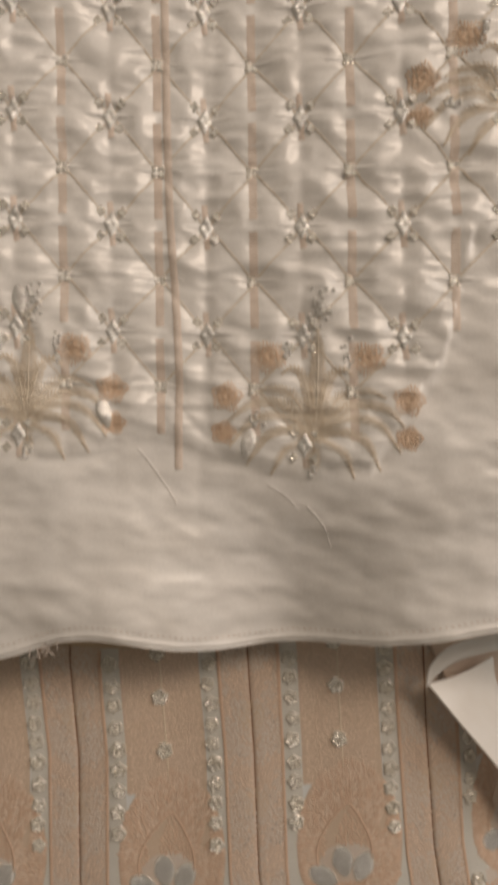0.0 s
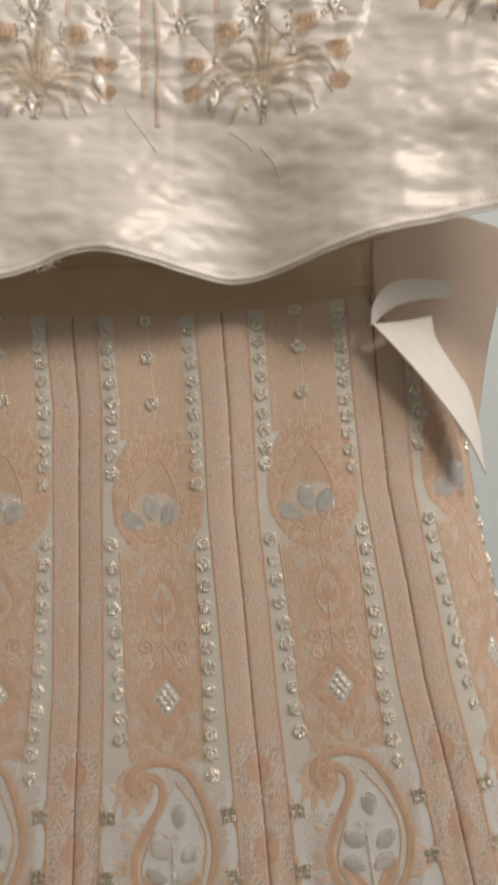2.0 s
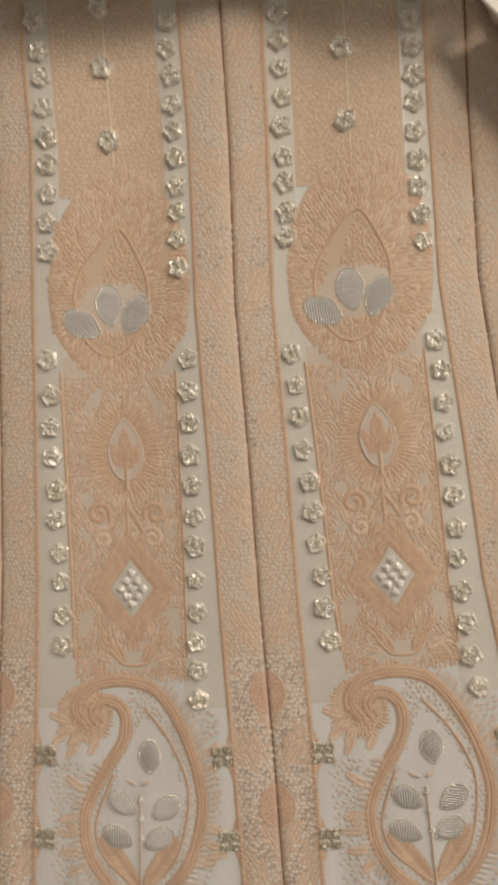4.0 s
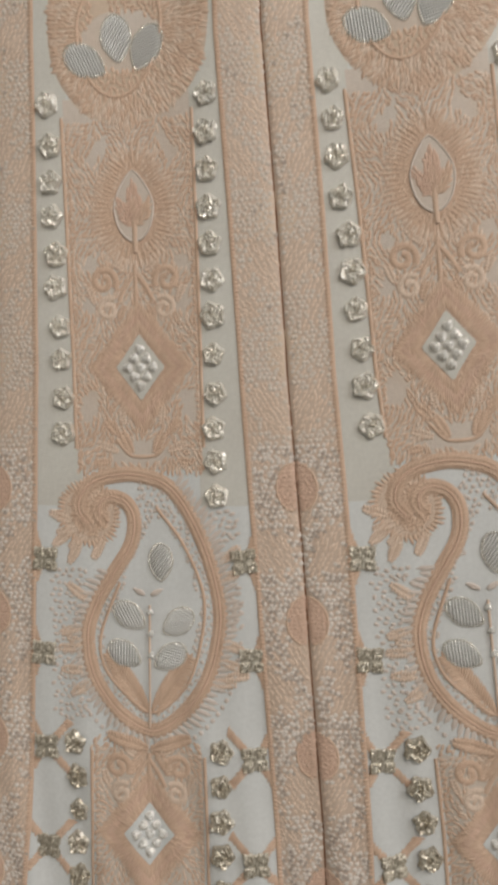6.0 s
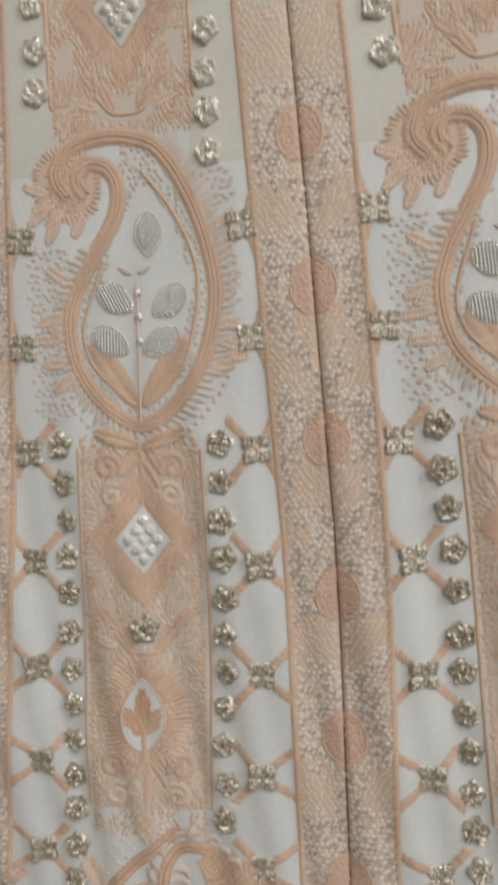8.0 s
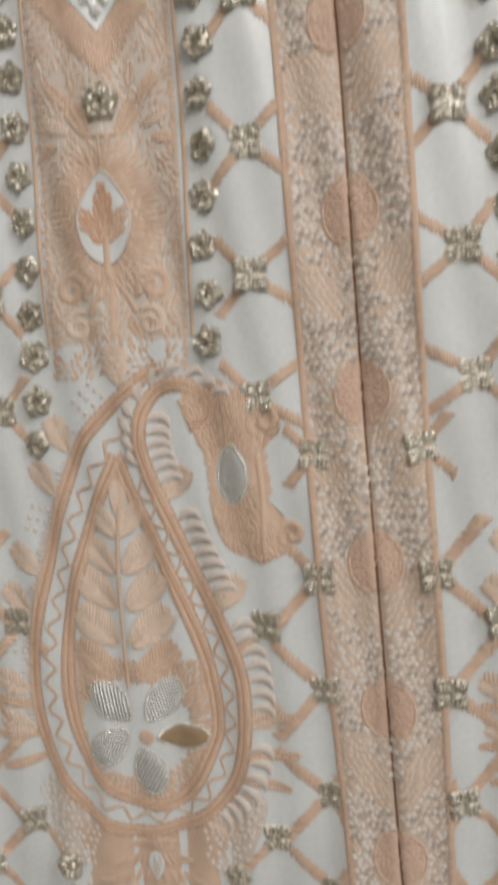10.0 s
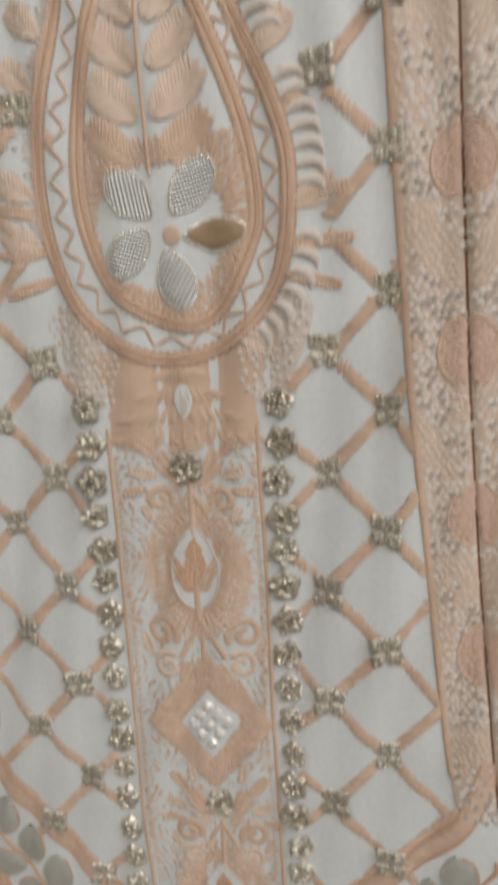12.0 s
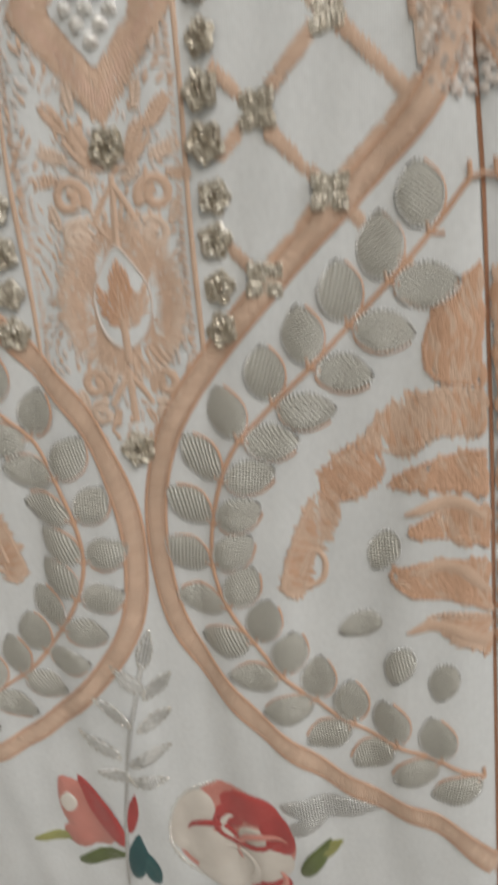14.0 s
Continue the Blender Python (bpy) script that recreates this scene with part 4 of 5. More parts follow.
    for poly, m in petals:
        poly = np.array(poly, float)
        c = scatter(29, 80, 1370, 1467, 1.3, (), poly)
        c = c[c[:, 0] < half(c[:, 1]) - 1.2]
        tn = np.arctan2(c[:, 1] - 1444, c[:, 0] - 74) + 0.25 * np.sin(c[:, 1] * 0.4) + rng.normal(0, 0.12, len(c))
        tint = rng.random(len(c)) < 0.3
        for mm, some in ((m, ~tint), (1 - m, tint)):
            tt = np.where(side > 0, tn, np.pi - tn)[some]
            pc.stitches(side * c[some, 0], c[some, 1], tt, rng.uniform(3.0, 6.0, len(tt)), 1.5, 0.4, 0.1, mm)
        o = smooth_line(poly, 1.0, True)
        o = o[o[:, 0] < half(o[:, 1]) - 1.2]
        pc.stitches(side * o[:, 0], o[:, 1], rng.uniform(0, 3, len(o)), 1.6, 0.9, 0.6, 0.12, m)
    for line in ([(74, 1449), (63, 1444), (56, 1446)], [(74, 1437), (65, 1430), (56, 1432)], [(73, 1420), (64, 1416), (55, 1419)]):
        pc.ribbon(turn(line), 3.0, 0.5, 0.2, 1, taper=True)
    pc.ribbon(turn([(34, 1434), (36, 1428), (39, 1430), (38.5, 1435), (35, 1437)]), 1.4, 0.7, 0.15, 1)
    pc.done("great_flower", [ORANGE, PEACH], panel, "apricot and peach long-stitched blossom")
    for a, r, tn in ((51, 1427.5, 0.4), (46.5, 1445.5, 1.1), (54.8, 1454.5, 0.3), (64, 1458, 0.2)):
        petal_piece(place, panel, side * a, r, 6.8, 9.6, side * tn + math.pi, DULL_GOTA, "leaf", "", False)


def hem_flowers(k, panel, place):
    """Printed-looking roses in long stitches, with a metal sprig above."""
    pc = Piece(place)
    line = [(-3, 1452), (-7, 1470), (-11, 1488), (-14, 1510), (-15.7, 1533)]
    pc.ribbon(line, 1.1, 0.6, 0.15, 0)
    for a, r, tn, l in ((-3.5, 1456, 0.25, 10), (-8.5, 1464, -0.7, 10), (-1.5, 1466, 0.75, 10), (-13.5, 1474, -0.9, 11), (-3, 1476, 0.9, 10), (-18, 1485, -0.95, 12), (-5, 1487, 1.0, 12), (-15, 1494, -1.4, 8), (-6, 1495, 1.4, 9)):
        pc.patch(oval(a, r, 5.2, l * 1.1, tn, 16, 0.9), 0.6, 0.15, 0, tn)
        pc.stitches(oval(a, r, 4.2, l + 0.4, tn, 16, 0.9)[:, 0], oval(a, r, 4.2, l + 0.4, tn, 16, 0.9)[:, 1], tn + 1.57, 1.2, 0.5, 0.7, 0.3, 1)
    pc.done("silver_sprig", [GOTA, SILVER], panel, "sprig of small silver leaves")
    pc = Piece(place)
    for a, r, w, l, tn, m in ((15, 1511, 33, 34, 0, 0), (4.5, 1507, 12, 22, 0.3, 2), (9, 1516, 17, 14, 0.5, 2), (22, 1518, 18, 13, -0.4, 2), (19, 1500, 17, 10, 0.2, 1), (26, 1507, 9, 16, -0.3, 1), (14, 1504, 9, 8, 0.6, 1), (20, 1509, 9, 7, -0.3, 2), (14, 1523, 20, 11, 0, 2), (24, 1525, 12, 9, -0.4, 1), (11, 1497, 12, 6, -0.4, 0)):
        o = oval(a, r, w, l, tn, 24, 0.15)
        pc.patch(o, 0.7, 0.1 + 0.12 * (m > 0) + 0.05 * m, m, tn + 0.6)
    for i, (a, r, sz) in enumerate(((19, 1505, 9), (17, 1507, 5), (24, 1514, 8), (9, 1512, 7), (13, 1520, 8), (22, 1522, 6))):
        t = np.linspace(0.6 + i, 3.4 + i, 9)
        pc.ribbon(np.stack([a + sz * np.cos(t), r + sz * 0.8 * np.sin(t)], 1), 2.0, 0.5, 0.95, (1, 2, 0)[i % 3], taper=True)
    fringe(pc, oval(15, 1511, 33, 34, 0, 24)[14:24], 1.2, 0.9, 0, 0.6, 0.8, 3)
    pc.done("rose", [ROSE_PINK, ROSE_RED, ROSE_CREAM, SILVER], panel, "embroidered pink and cream rose")
    pc = Piece(place)
    for a, r, w, l, tn, m in ((-26, 1509, 16, 25, -0.45, 0), (-21, 1508, 9, 24, -0.5, 1), (-30, 1506, 6, 7, 0, 2), (-28, 1517, 12, 9, 0.3, 0)):
        pc.patch(oval(a, r, w, l, tn, 22, 0.7), 0.7, 0.1 + 0.1 * m, m, tn)
    pc.done("rosebud", [ROSE_PINK, ROSE_RED, ROSE_CREAM], panel, "embroidered red and pink rosebud")
    pc = Piece(place)
    for a, r, w, l, tn, m in ((-22, 1524, 6, 17, 1.2, 0), (-34, 1519, 4, 16, 1.4, 2), (-12, 1522, 7, 16, 0.1, 1), (-8.5, 1526, 6, 12, -0.2, 1), (36, 1514, 6, 15, 0.5, 0), (39, 1511, 5, 10, 0.8, 2), (-12, 1507, 4, 14, 0.2, 3)):
        pc.patch(oval(a, r, w, l, tn, 20, 0.8), 0.6, 0.12, m, tn)
    pc.done("rose_leaves", [LEAF_GREEN, LEAF_TEAL, LEAF_LIME, ROSE_RED], panel, "dark green, teal and lime embroidered leaves")
    pc = Piece(place)
    for a, r, w, l, tn in ((40, 1497, 9, 26, 1.45), (34, 1503, 6, 14, 1.0)):
        pc.patch(oval(a, r, w, l, tn, 20, 0.8), 0.5, 0.12, 0, tn)
    pc.done("grey_leaf", [GOTA], panel)


def skirt_panel(k, skirt, full):
    """One gore of the skirt with all of its embroidery."""
    place = lambda a, r, h=0.0: on_skirt(k, a, r, h)  # noqa: E731
    edge = lambda r: half(r) - 0.05  # noqa: E731
    pc = Piece(place)
    pc.sheet(lambda r: -edge(r), edge, R_TOP - 30, R_HEM, 0.0, 41, 220)
    panel = pc.done("panel", [CHIFFON], skirt, "white chiffon skirt panel with peach embroidery")
    if not full:
        return panel
    for side in (-1, 1):
        e0 = lambda r, s=side: s * band_edge(r)  # noqa: E731
        e1 = lambda r, s=side: s * (half(r) - 0.4)  # noqa: E731
        pc = Piece(place)
        pc.sheet(*((e0, e1) if side > 0 else (e1, e0)), R_TOP + 1, 1341, 0.22, 12, 180)
        pc.done("seam_band", [BLUSH], panel, "blush net band along the seam")
        pc = Piece(place)
        circles = [775, 812, 851, 890, 926, 961.5, 997, 1033, 1071, 1107, 1143, 1178, 1210, 1243.5, 1276, 1306]
        holes = [oval(side * half(r), r, 11.5, 14, 0) for r in circles if r > 940]
        lo, hi = (lambda r: band_edge(r) + 1.0), (lambda r: half(r) - 0.8)
        c = scatter(lo, hi, R_TOP + 2, 1346, 1.45)
        c[:, 0] *= side
        keep = np.ones(len(c), bool)
        for hole in holes:
            keep &= ~inside(hole, c[:, 0], c[:, 1])
        c = c[keep]
        width = (np.abs(c[:, 0]) - half(c[:, 1])) / 6.0
        dotted = np.sin(c[:, 1] * 0.178 + 1.2 + 0.6 * width) + 0.8 * np.sin(c[:, 1] * 0.31 - 2.3 * width) > rng.normal(-0.35, 0.5, len(c))
        q = c[dotted]
        for m, some in ((3, q[q[:, 1] < 950]), (0, q[q[:, 1] >= 950])):
            pc.stitches(some[:, 0], some[:, 1], 0.5 * side + rng.normal(0, 0.5, len(some)), 1.5, 1.2, rng.uniform(0.4, 0.7, len(some)), 0.2, m)
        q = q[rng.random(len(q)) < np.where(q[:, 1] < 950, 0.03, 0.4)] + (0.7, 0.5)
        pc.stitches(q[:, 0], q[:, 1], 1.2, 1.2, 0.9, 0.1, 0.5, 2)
        q = c[~dotted]
        pc.stitches(q[:, 0], q[:, 1], 0.95 * side + rng.normal(0, 0.15, len(q)), 1.9, 0.8, 0.4, 0.2, 1)
        pc.done("seed_stitches", [SEED, FERN, DOT, PALENET], panel, "", True, "stuff")
        for r in circles:
            o = oval(side * half(r), r, 11.0, 13.0, 0, 28)
            o = o[np.abs(o[:, 0]) < half(r) - 0.5]
            o = np.concatenate([o, [(side * (half(r) - 0.5), r + 6.0), (side * (half(r) - 0.5), r), (side * (half(r) - 0.5), r - 6.0)]])
            m = o.mean(0)
            o = o[np.argsort(np.arctan2(o[:, 1] - m[1], o[:, 0] - m[0]))]
            pc = Piece(place)
            if r < 940:
                pc.patch(o, 0.05, 0.24, 0, 1.2)
                pc.done("half_disc", [PEACHNET], panel, "faint apricot stain against the seam")
                continue
            pc.patch(o, 0.2, 0.25, 0, 1.2)
            g = scatter(min(o[:, 0]), max(o[:, 0]), r - 7.5, r + 7.5, 1.3, (), o)
            pc.stitches(g[:, 0], g[:, 1], rng.uniform(0, 3.1, len(g)), 1.6, 0.9, 0.35, 0.38, 1)
            rim = o[np.abs(o[:, 0]) < half(r) - 0.8]
            rim = rim[np.argsort(rim[:, 1])]
            pc.ribbon(rim, 0.6, 0.4, 0.34, 3)
            pc.done("half_disc", [DISC, DISC, SEED, PEACH], panel, "apricot half disc against the seam")
        pc = Piece(place)
        q = np.array([(side * band_edge(r), r) for r in np.arange(R_TOP + 2, 1346, 12.0)])
        pc.ribbon(q, 1.3, 0.5, 0.2, 0)
        q = smooth_line(q, 1.1)
        pc.stitches(q[:, 0] + side * 0.2, q[:, 1], 0.35 * side, 1.7, 0.8, 0.5, 0.4, 0)
        pc.done("edge_stitch", [PEACH], panel, "peach overcast edge line")
        # rows of wire flowers
        chain(k, panel, side * 18.5, side * 20.6, 752, 822 if side < 0 else 828, 8.4)
        chain(k, panel, side * 22.6, side * 21.8, 857, 946 if side < 0 else 964, 9.6)
        chain(k, panel, side * 20.9, side * 20.6, 1032, 1150 if side < 0 else 1129, 9.6)
        chain(k, panel, side * 20.3, side * 20.9, 1251, 1381, 8.3)
        lattice(k, panel, place, side)
        medallion_half(k, panel, place, side)
        # thin lines that bound the middle stripe
        for line in ([(16.2, 1034), (16.8, 1095), (16.5, 1128)], [(16.0, 1256), (16.6, 1310), (16.8, 1392)], [(18.6, 860), (18.5, 905), (18.4, 950)]):
            pc = Piece(place)
            pc.ribbon([(side * a, r) for a, r in line], 1.0, 0.5, 0.15, 0)
            pc.done("stripe_line", [PEACH], panel)
    # dense ground of the middle stripe, broken by open shapes
    pc = Piece(place)
    pc.sheet(lambda r: -np.interp(r, (744, 800), (15.0, 16.5)), lambda r: np.interp(r, (744, 800), (15.0, 16.5)), R_TOP + 1, 806, 0.12, 10, 20)
    pc.done("yoke_ground", [PEACHNET], panel)
    for r0, r1, wide, mat in ((855, 956, 18.0, PALENET), (1033, 1128, 15.5, PALENET)):
        pc = Piece(place)
        pc.sheet(-wide, wide, r0, r1, 0.06, 14, 40)
        pc.done("stripe_net", [mat], panel, "thin net under the close stitching")
    for side in (-1, 1):
        pc = Piece(place)
        ends = (lambda r, s=side: s * np.interp(r, (744, 800), (15.2, 17.0))), (lambda r, s=side: s * band_edge(r))
        pc.sheet(*(ends if side > 0 else ends[::-1]), R_TOP + 1, 966, 0.04, 8, 70)
        pc.done("chain_strip", [STRIP], panel, "plain grey-beige strip under the silver flowers")
    pc = Piece(place)
    pc.patch([(2, 796), (12, 801), (20, 812), (24, 830), (22, 848), (13, 859), (0, 864), (-12, 859), (-20, 847), (-21, 832), (-18, 816), (-10, 803)], 0.03, 0.06, 0)
    pc.patch(oval(0, 840, 24, 17), 0.04, 0.1, 1)
    pc.done("fan_net", [PEACHNET, PALENET], panel)
    pc = Piece(place)
    c = scatter(-14.5, 14.5, R_TOP + 2, 806, 1.5)
    pc.stitches(c[:, 0], c[:, 1], rng.uniform(0, 3.14, len(c)), 1.8, 0.8, 0.4, 0.15, 0)
    body = [(2, 796), (12, 801), (20, 812), (24, 830), (22, 848), (13, 859), (0, 864), (-12, 859), (-20, 847), (-21, 832), (-18, 816), (-10, 803)]
    drop = oval(-1, 835, 29, 40, 0.12, 24, 0.75)
    c = scatter(-25, 25, 796, 866, 1.3, [drop, oval(16, 824, 3, 11, 0.3)], body)
    mixed = rng.random(len(c)) < 0.4
    for m, some in ((1, c[~mixed]), (0, c[mixed])):
        pc.stitches(some[:, 0], some[:, 1], np.arctan2(some[:, 1] - 836, some[:, 0]) + rng.normal(0, 0.25, len(some)), 2.8, 0.95, 0.55, 0.12, m)
    c = scatter(-14, 16, 805, 858, 1.5, [oval(0, 840, 24, 15), [(-8, 836), (-9, 826), (-3, 813), (0, 818), (-4, 828), (-4, 836)]], drop)
    pc.stitches(c[:, 0], c[:, 1], rng.normal(1.2, 0.5, len(c)), 2.0, 0.95, 0.45, 0.12, 1)
    pc.ribbon(drop, 1.0, 0.5, 0.2, 1, True)
    fringe(pc, body[2:5], 3.4, 1.2, 0.2, 0.8, 0.5, 1, False, -1.0)
    fringe(pc, body[7:11], 3.4, 1.2, 0.2, 0.8, 0.5, 1, False, -1.0)
    pc.done("fan_motif", [FERN, PEACH], panel, "dense peach fan motif of long stitches", True)
    for a, r, tn in ((-11.0, 845.0, -1.05), (-2.0, 839.2, -0.1), (6.4, 842.2, 0.5)):
        petal_piece(place, panel, a, r, 9.4, 12.2, tn + math.pi)
    for r in (747, 765.5, 788):
        sew("wire_flower", ROSETTES, panel, seat(k, -0.7, r, 0.2, rng.uniform(0, 6), 1.9))
    pc = Piece(place)
    pc.ribbon([(0.2, 746), (0.3, 800)], 0.7, 0.4, 0.15, 0)
    pc.done("stem_line", [GOLD], panel)
    stripes = (
        (862, 957, 18.0, [oval(1, 884, 15, 22, 0, 20, 0.7), diamond(1, 928, 17, 21), oval(-9, 869, 3.5, 9, 0.6), oval(11, 869, 3.5, 9, -0.6), oval(-7, 905, 3, 8, 0.7), oval(9, 905, 3, 8, -0.7),
                          oval(-12, 900, 4, 4), oval(14, 900, 4, 4), oval(-13, 911, 4, 5), oval(14, 911, 4, 5), oval(0, 951, 18, 7), oval(-14, 938, 5, 9, 0.3), oval(15, 938, 5, 9, -0.3)]),
        (1031, 1136, 15.6, [oval(0, 1056.5, 17, 21), oval(-1, 1102, 15, 20, 0, 20, 0.7), oval(-6, 1040, 3, 8, 0.6), oval(5, 1040, 3, 8, -0.6), oval(-10, 1085, 4, 8, 0.5), oval(10, 1085, 4, 8, -0.5), oval(-9, 1074, 4, 5), oval(9, 1074, 4, 5),
                            oval(-6, 1119, 4, 9, 0.6), oval(5, 1119, 4, 9, -0.6), oval(-12, 1116, 3.5, 6), oval(11, 1116, 3.5, 6), oval(-11, 1128, 4, 6), oval(9, 1130, 4, 6), oval(0, 1081, 8, 8)]),
        (1260, 1404, 15.8, [oval(1, 1290, 15, 21, 0, 20, 0.7), diamond(2, 1326, 19, 22), oval(2, 1374, 15, 21, 0, 20, 0.7), oval(1, 1264, 9, 9), oval(3, 1347, 8, 8), oval(-8, 1270, 4, 8, 0.6), oval(10, 1270, 4, 8, -0.6), oval(-5, 1306, 4, 9, 0.6), oval(8, 1306, 4, 9, -0.6),
                            oval(-11, 1304, 5, 6), oval(13, 1304, 5, 6), oval(-11, 1312, 4, 5), oval(13, 1312, 4, 5), oval(-9, 1342, 7, 9, 0.5), oval(13, 1342, 7, 9, -0.5), oval(-8, 1356, 6, 7), oval(12, 1356, 6, 7), oval(-9, 1391, 6, 7), oval(11, 1391, 6, 7), oval(-5, 1399, 4, 6), oval(8, 1399, 4, 6)]),
    )
    for n, (r0, r1, wide, holes) in enumerate(stripes):
        pc = Piece(place)
        lim = (lambda r, w=wide: min(w, max(2.0, (1412 - r) * 0.75)))
        c = scatter(lambda r: -lim(r), lim, r0, r1, (1.35, 1.6, 2.0)[n], holes)
        tint = rng.random(len(c)) < (0.3, 0.5, 0.6)[n]
        for m, q in ((0, c[~tint]), (1, c[tint])):
            fl = np.sin(np.abs(q[:, 0]) * 0.35) * np.sin(q[:, 1] * 0.22) * np.sign(q[:, 0])
            pc.stitches(q[:, 0], q[:, 1], 1.57 + 1.1 * fl + rng.normal(0, 0.2, len(q)), rng.uniform(1.6, 2.6, len(q)), 0.8, rng.uniform(0.35, 0.55, len(q)), 0.1, m)
        for s in (-1, 1):
            e = np.arange(r0 + 2, min(r1, 1388), 1.5)
            pc.stitches(np.full(len(e), s * (wide - 0.8)), e, 0.6 * s, 1.6, 0.7, 0.5, 0.12, 0)
        pc.done("stripe_ground", [PEACH, FERN if n < 2 else PALE], panel, "close peach stitching with open leaf shapes", True, "stuff")
    for a, r, w, l in ((1, 928, 19, 25), (0, 1056.5, 19, 24), (2, 1326, 19, 25)):
        lozenge(k, panel, place, a, r, w, l)
    for a, r in ((1, 884.5), (-1, 1102), (0.8, 1287.6), (2, 1374)):
        teardrop(panel, place, a, r, 13.6, 19.0)
    for a, r, size in ((0.5, 907, 0.95), (0.0, 1040.5, 0.9), (-0.5, 1119, 0.95), (0.6, 1274, 0.75), (1.5, 1306, 1.0), (2.4, 1358, 0.85), (1.6, 1393, 0.75)):
        scroll_pair(panel, place, a, r, size)
    for a, r, size in ((1, 946, 0.9), (0, 1079, 0.95), (0.5, 1262, 0.9), (2.6, 1344.5, 0.95)):
        leaf_pair(panel, place, a, r, size)
    for a, r in ((0, 1079), (0, 1264.5), (2.4, 1347.5), (1.4, 1405)):
        sew("wire_flower", DULL_ROSETTES, panel, seat(k, a, r, 0.2, rng.uniform(0, 6), 2.0))
    small_paisley(k, panel, place, 1)
    great_paisley(k, panel, place)
    hem_flowers(k, panel, place)
    # rust thread lying in the seam
    pc = Piece(place)
    q = np.array([(half(r) - 0.02, r) for r in np.arange(R_TOP, R_HEM, 14.0)])
    pc.ribbon(q, 0.7, 0.35, 0.0, 0)
    pc.done("seam_thread", [RUST], panel, "rust-brown seam thread")
    return panel


skirt = new("skirt")
skirt.location = (0.0, 0.05, 0.105)
tagged(skirt, "long flared skirt of white chiffon panels with peach and silver embroidery", "skirt")
TOTAL = 2 * (K_RIGHT - K_LEFT) + 2 * math.pi * BEND / DT
for number in range(-2, 3):
    skirt_panel(number, skirt, number > -2)
# the plain flanks and back, one closed round
pc = Piece(lambda a, r, h=0.0: _skirt(np.asarray(a, float), np.asarray(r, float) / 1000, np.zeros(np.shape(a))))
kk = np.linspace(2.5, TOTAL - 2.5, 90)
rr = np.linspace(R_TOP - 30, R_HEM, 60)
KK, RR = np.meshgrid(kk, rr)
pc.grid(_skirt(KK, RR / 1000, np.zeros(KK.shape)), np.stack([KK * 90, RR], -1))
pc.done("back_panel", [CHIFFON], skirt, "plain white chiffon back of the skirt")


def round_band(name, r0, r1, h, mat, label, rows=8):
    pc = Piece(None)
    KK, RR = np.meshgrid(np.linspace(-2.5, TOTAL - 2.5, 260), np.linspace(r0, r1, rows))
    prof = h * np.clip(np.minimum(np.arange(rows), np.arange(rows)[::-1]) / 1.0, 0, 1)[:, None] * np.ones(260)
    pc.grid(_skirt(KK, RR / 1000, (prof + 0.15) / 1000), np.stack([KK * 90, RR], -1))
    return pc.done(name, [mat], skirt, label)


round_band("waistband", 690, R_TOP + 0.8, 1.2, LINING, "plain beige satin waistband", 10)
round_band("waist_seam", 716, 718.6, 2.2, LINING, "raised stitched line of the waistband", 5)
round_band("waist_edge", 738, 741, 2.0, LINING, "folded lower edge of the waistband", 5)
round_band("hem_band", R_HEM - 9, R_HEM, 0.8, SATIN, "narrow turned hem", 6)


# ---- the tunic ----
RELIEF = 0.6


def eased(xs, ys, spread):
    """A smooth curve near the given points."""
    g = np.linspace(-0.26, 0.26, 521)
    kernel = np.exp(-((np.arange(-60, 61) * 0.001 / spread) ** 2))
    line = np.pad(np.interp(g, xs, ys), 60, mode="edge")
    line = np.convolve(line, kernel / kernel.sum(), "valid")
    return lambda x: np.interp(x, g, line)


hem_height = eased((-0.20, -0.11, -0.073, -0.045, -0.03, 0.0, 0.0246, 0.063, 0.096, 0.14, 0.22), (0.965, 0.953, 0.9475, 0.9595, 0.9605, 0.9545, 0.953, 0.9595, 0.9680, 0.9765, 0.985), 0.012)


def on_tunic(x, t, h=0.0):
    """Places on the tunic's front: x in metres, t from 0 at the hem to 1 at the top, h mm proud."""
    x, t, h = np.broadcast_arrays(np.asarray(x, float), np.asarray(t, float), np.asarray(h, float))
    lo = hem_height(x)
    z = lo + (TOP_Z - lo) * t
    return tunic_at(x, z, h)


TOP_Z = 1.245


def tunic_y(x, z):
    up = np.clip((z - hem_height(x)) / 0.07, 0, 1)
    up = up * up * (3 - 2 * up)
    top = -0.037 - 0.2 * np.maximum(x, 0) - 0.05 * np.maximum(-x - 0.03, 0)
    low = -0.042 + 0.017 * np.exp(-(((x - 0.034) / 0.026) ** 2)) - 0.24 * np.maximum(x - 0.06, 0) + 0.004 * np.sin(60 * x)
    y = low * (1 - up) + top * up
    return y + 0.5 * np.maximum(np.abs(x) - 0.15, 0) ** 1.2


def tunic_at(x, z, h=0.0):
    return np.stack([x, tunic_y(x, z) - h / 1000, z + 0 * x], -1)


COL, ROW, X0, Z0 = 0.034, 0.0385, 0.0168, 1.0870


def lean(z):
    return -0.05 * (z - 1.09)


def emb_edge(x):
    """The lower edge of the quilted embroidery."""
    return np.interp(x, (-0.2, -0.1, -0.074, -0.05, -0.032, -0.018, -0.005, 0.02, 0.04, 0.06, 0.082, 0.09, 0.108, 0.125, 0.14, 0.16, 0.2),
                     (1.03, 1.028, 1.0205, 1.019, 1.0245, 1.029, 1.0265, 1.0185, 1.0165, 1.0195, 1.056, 1.10, 1.09, 1.052, 1.046, 1.052, 1.06))


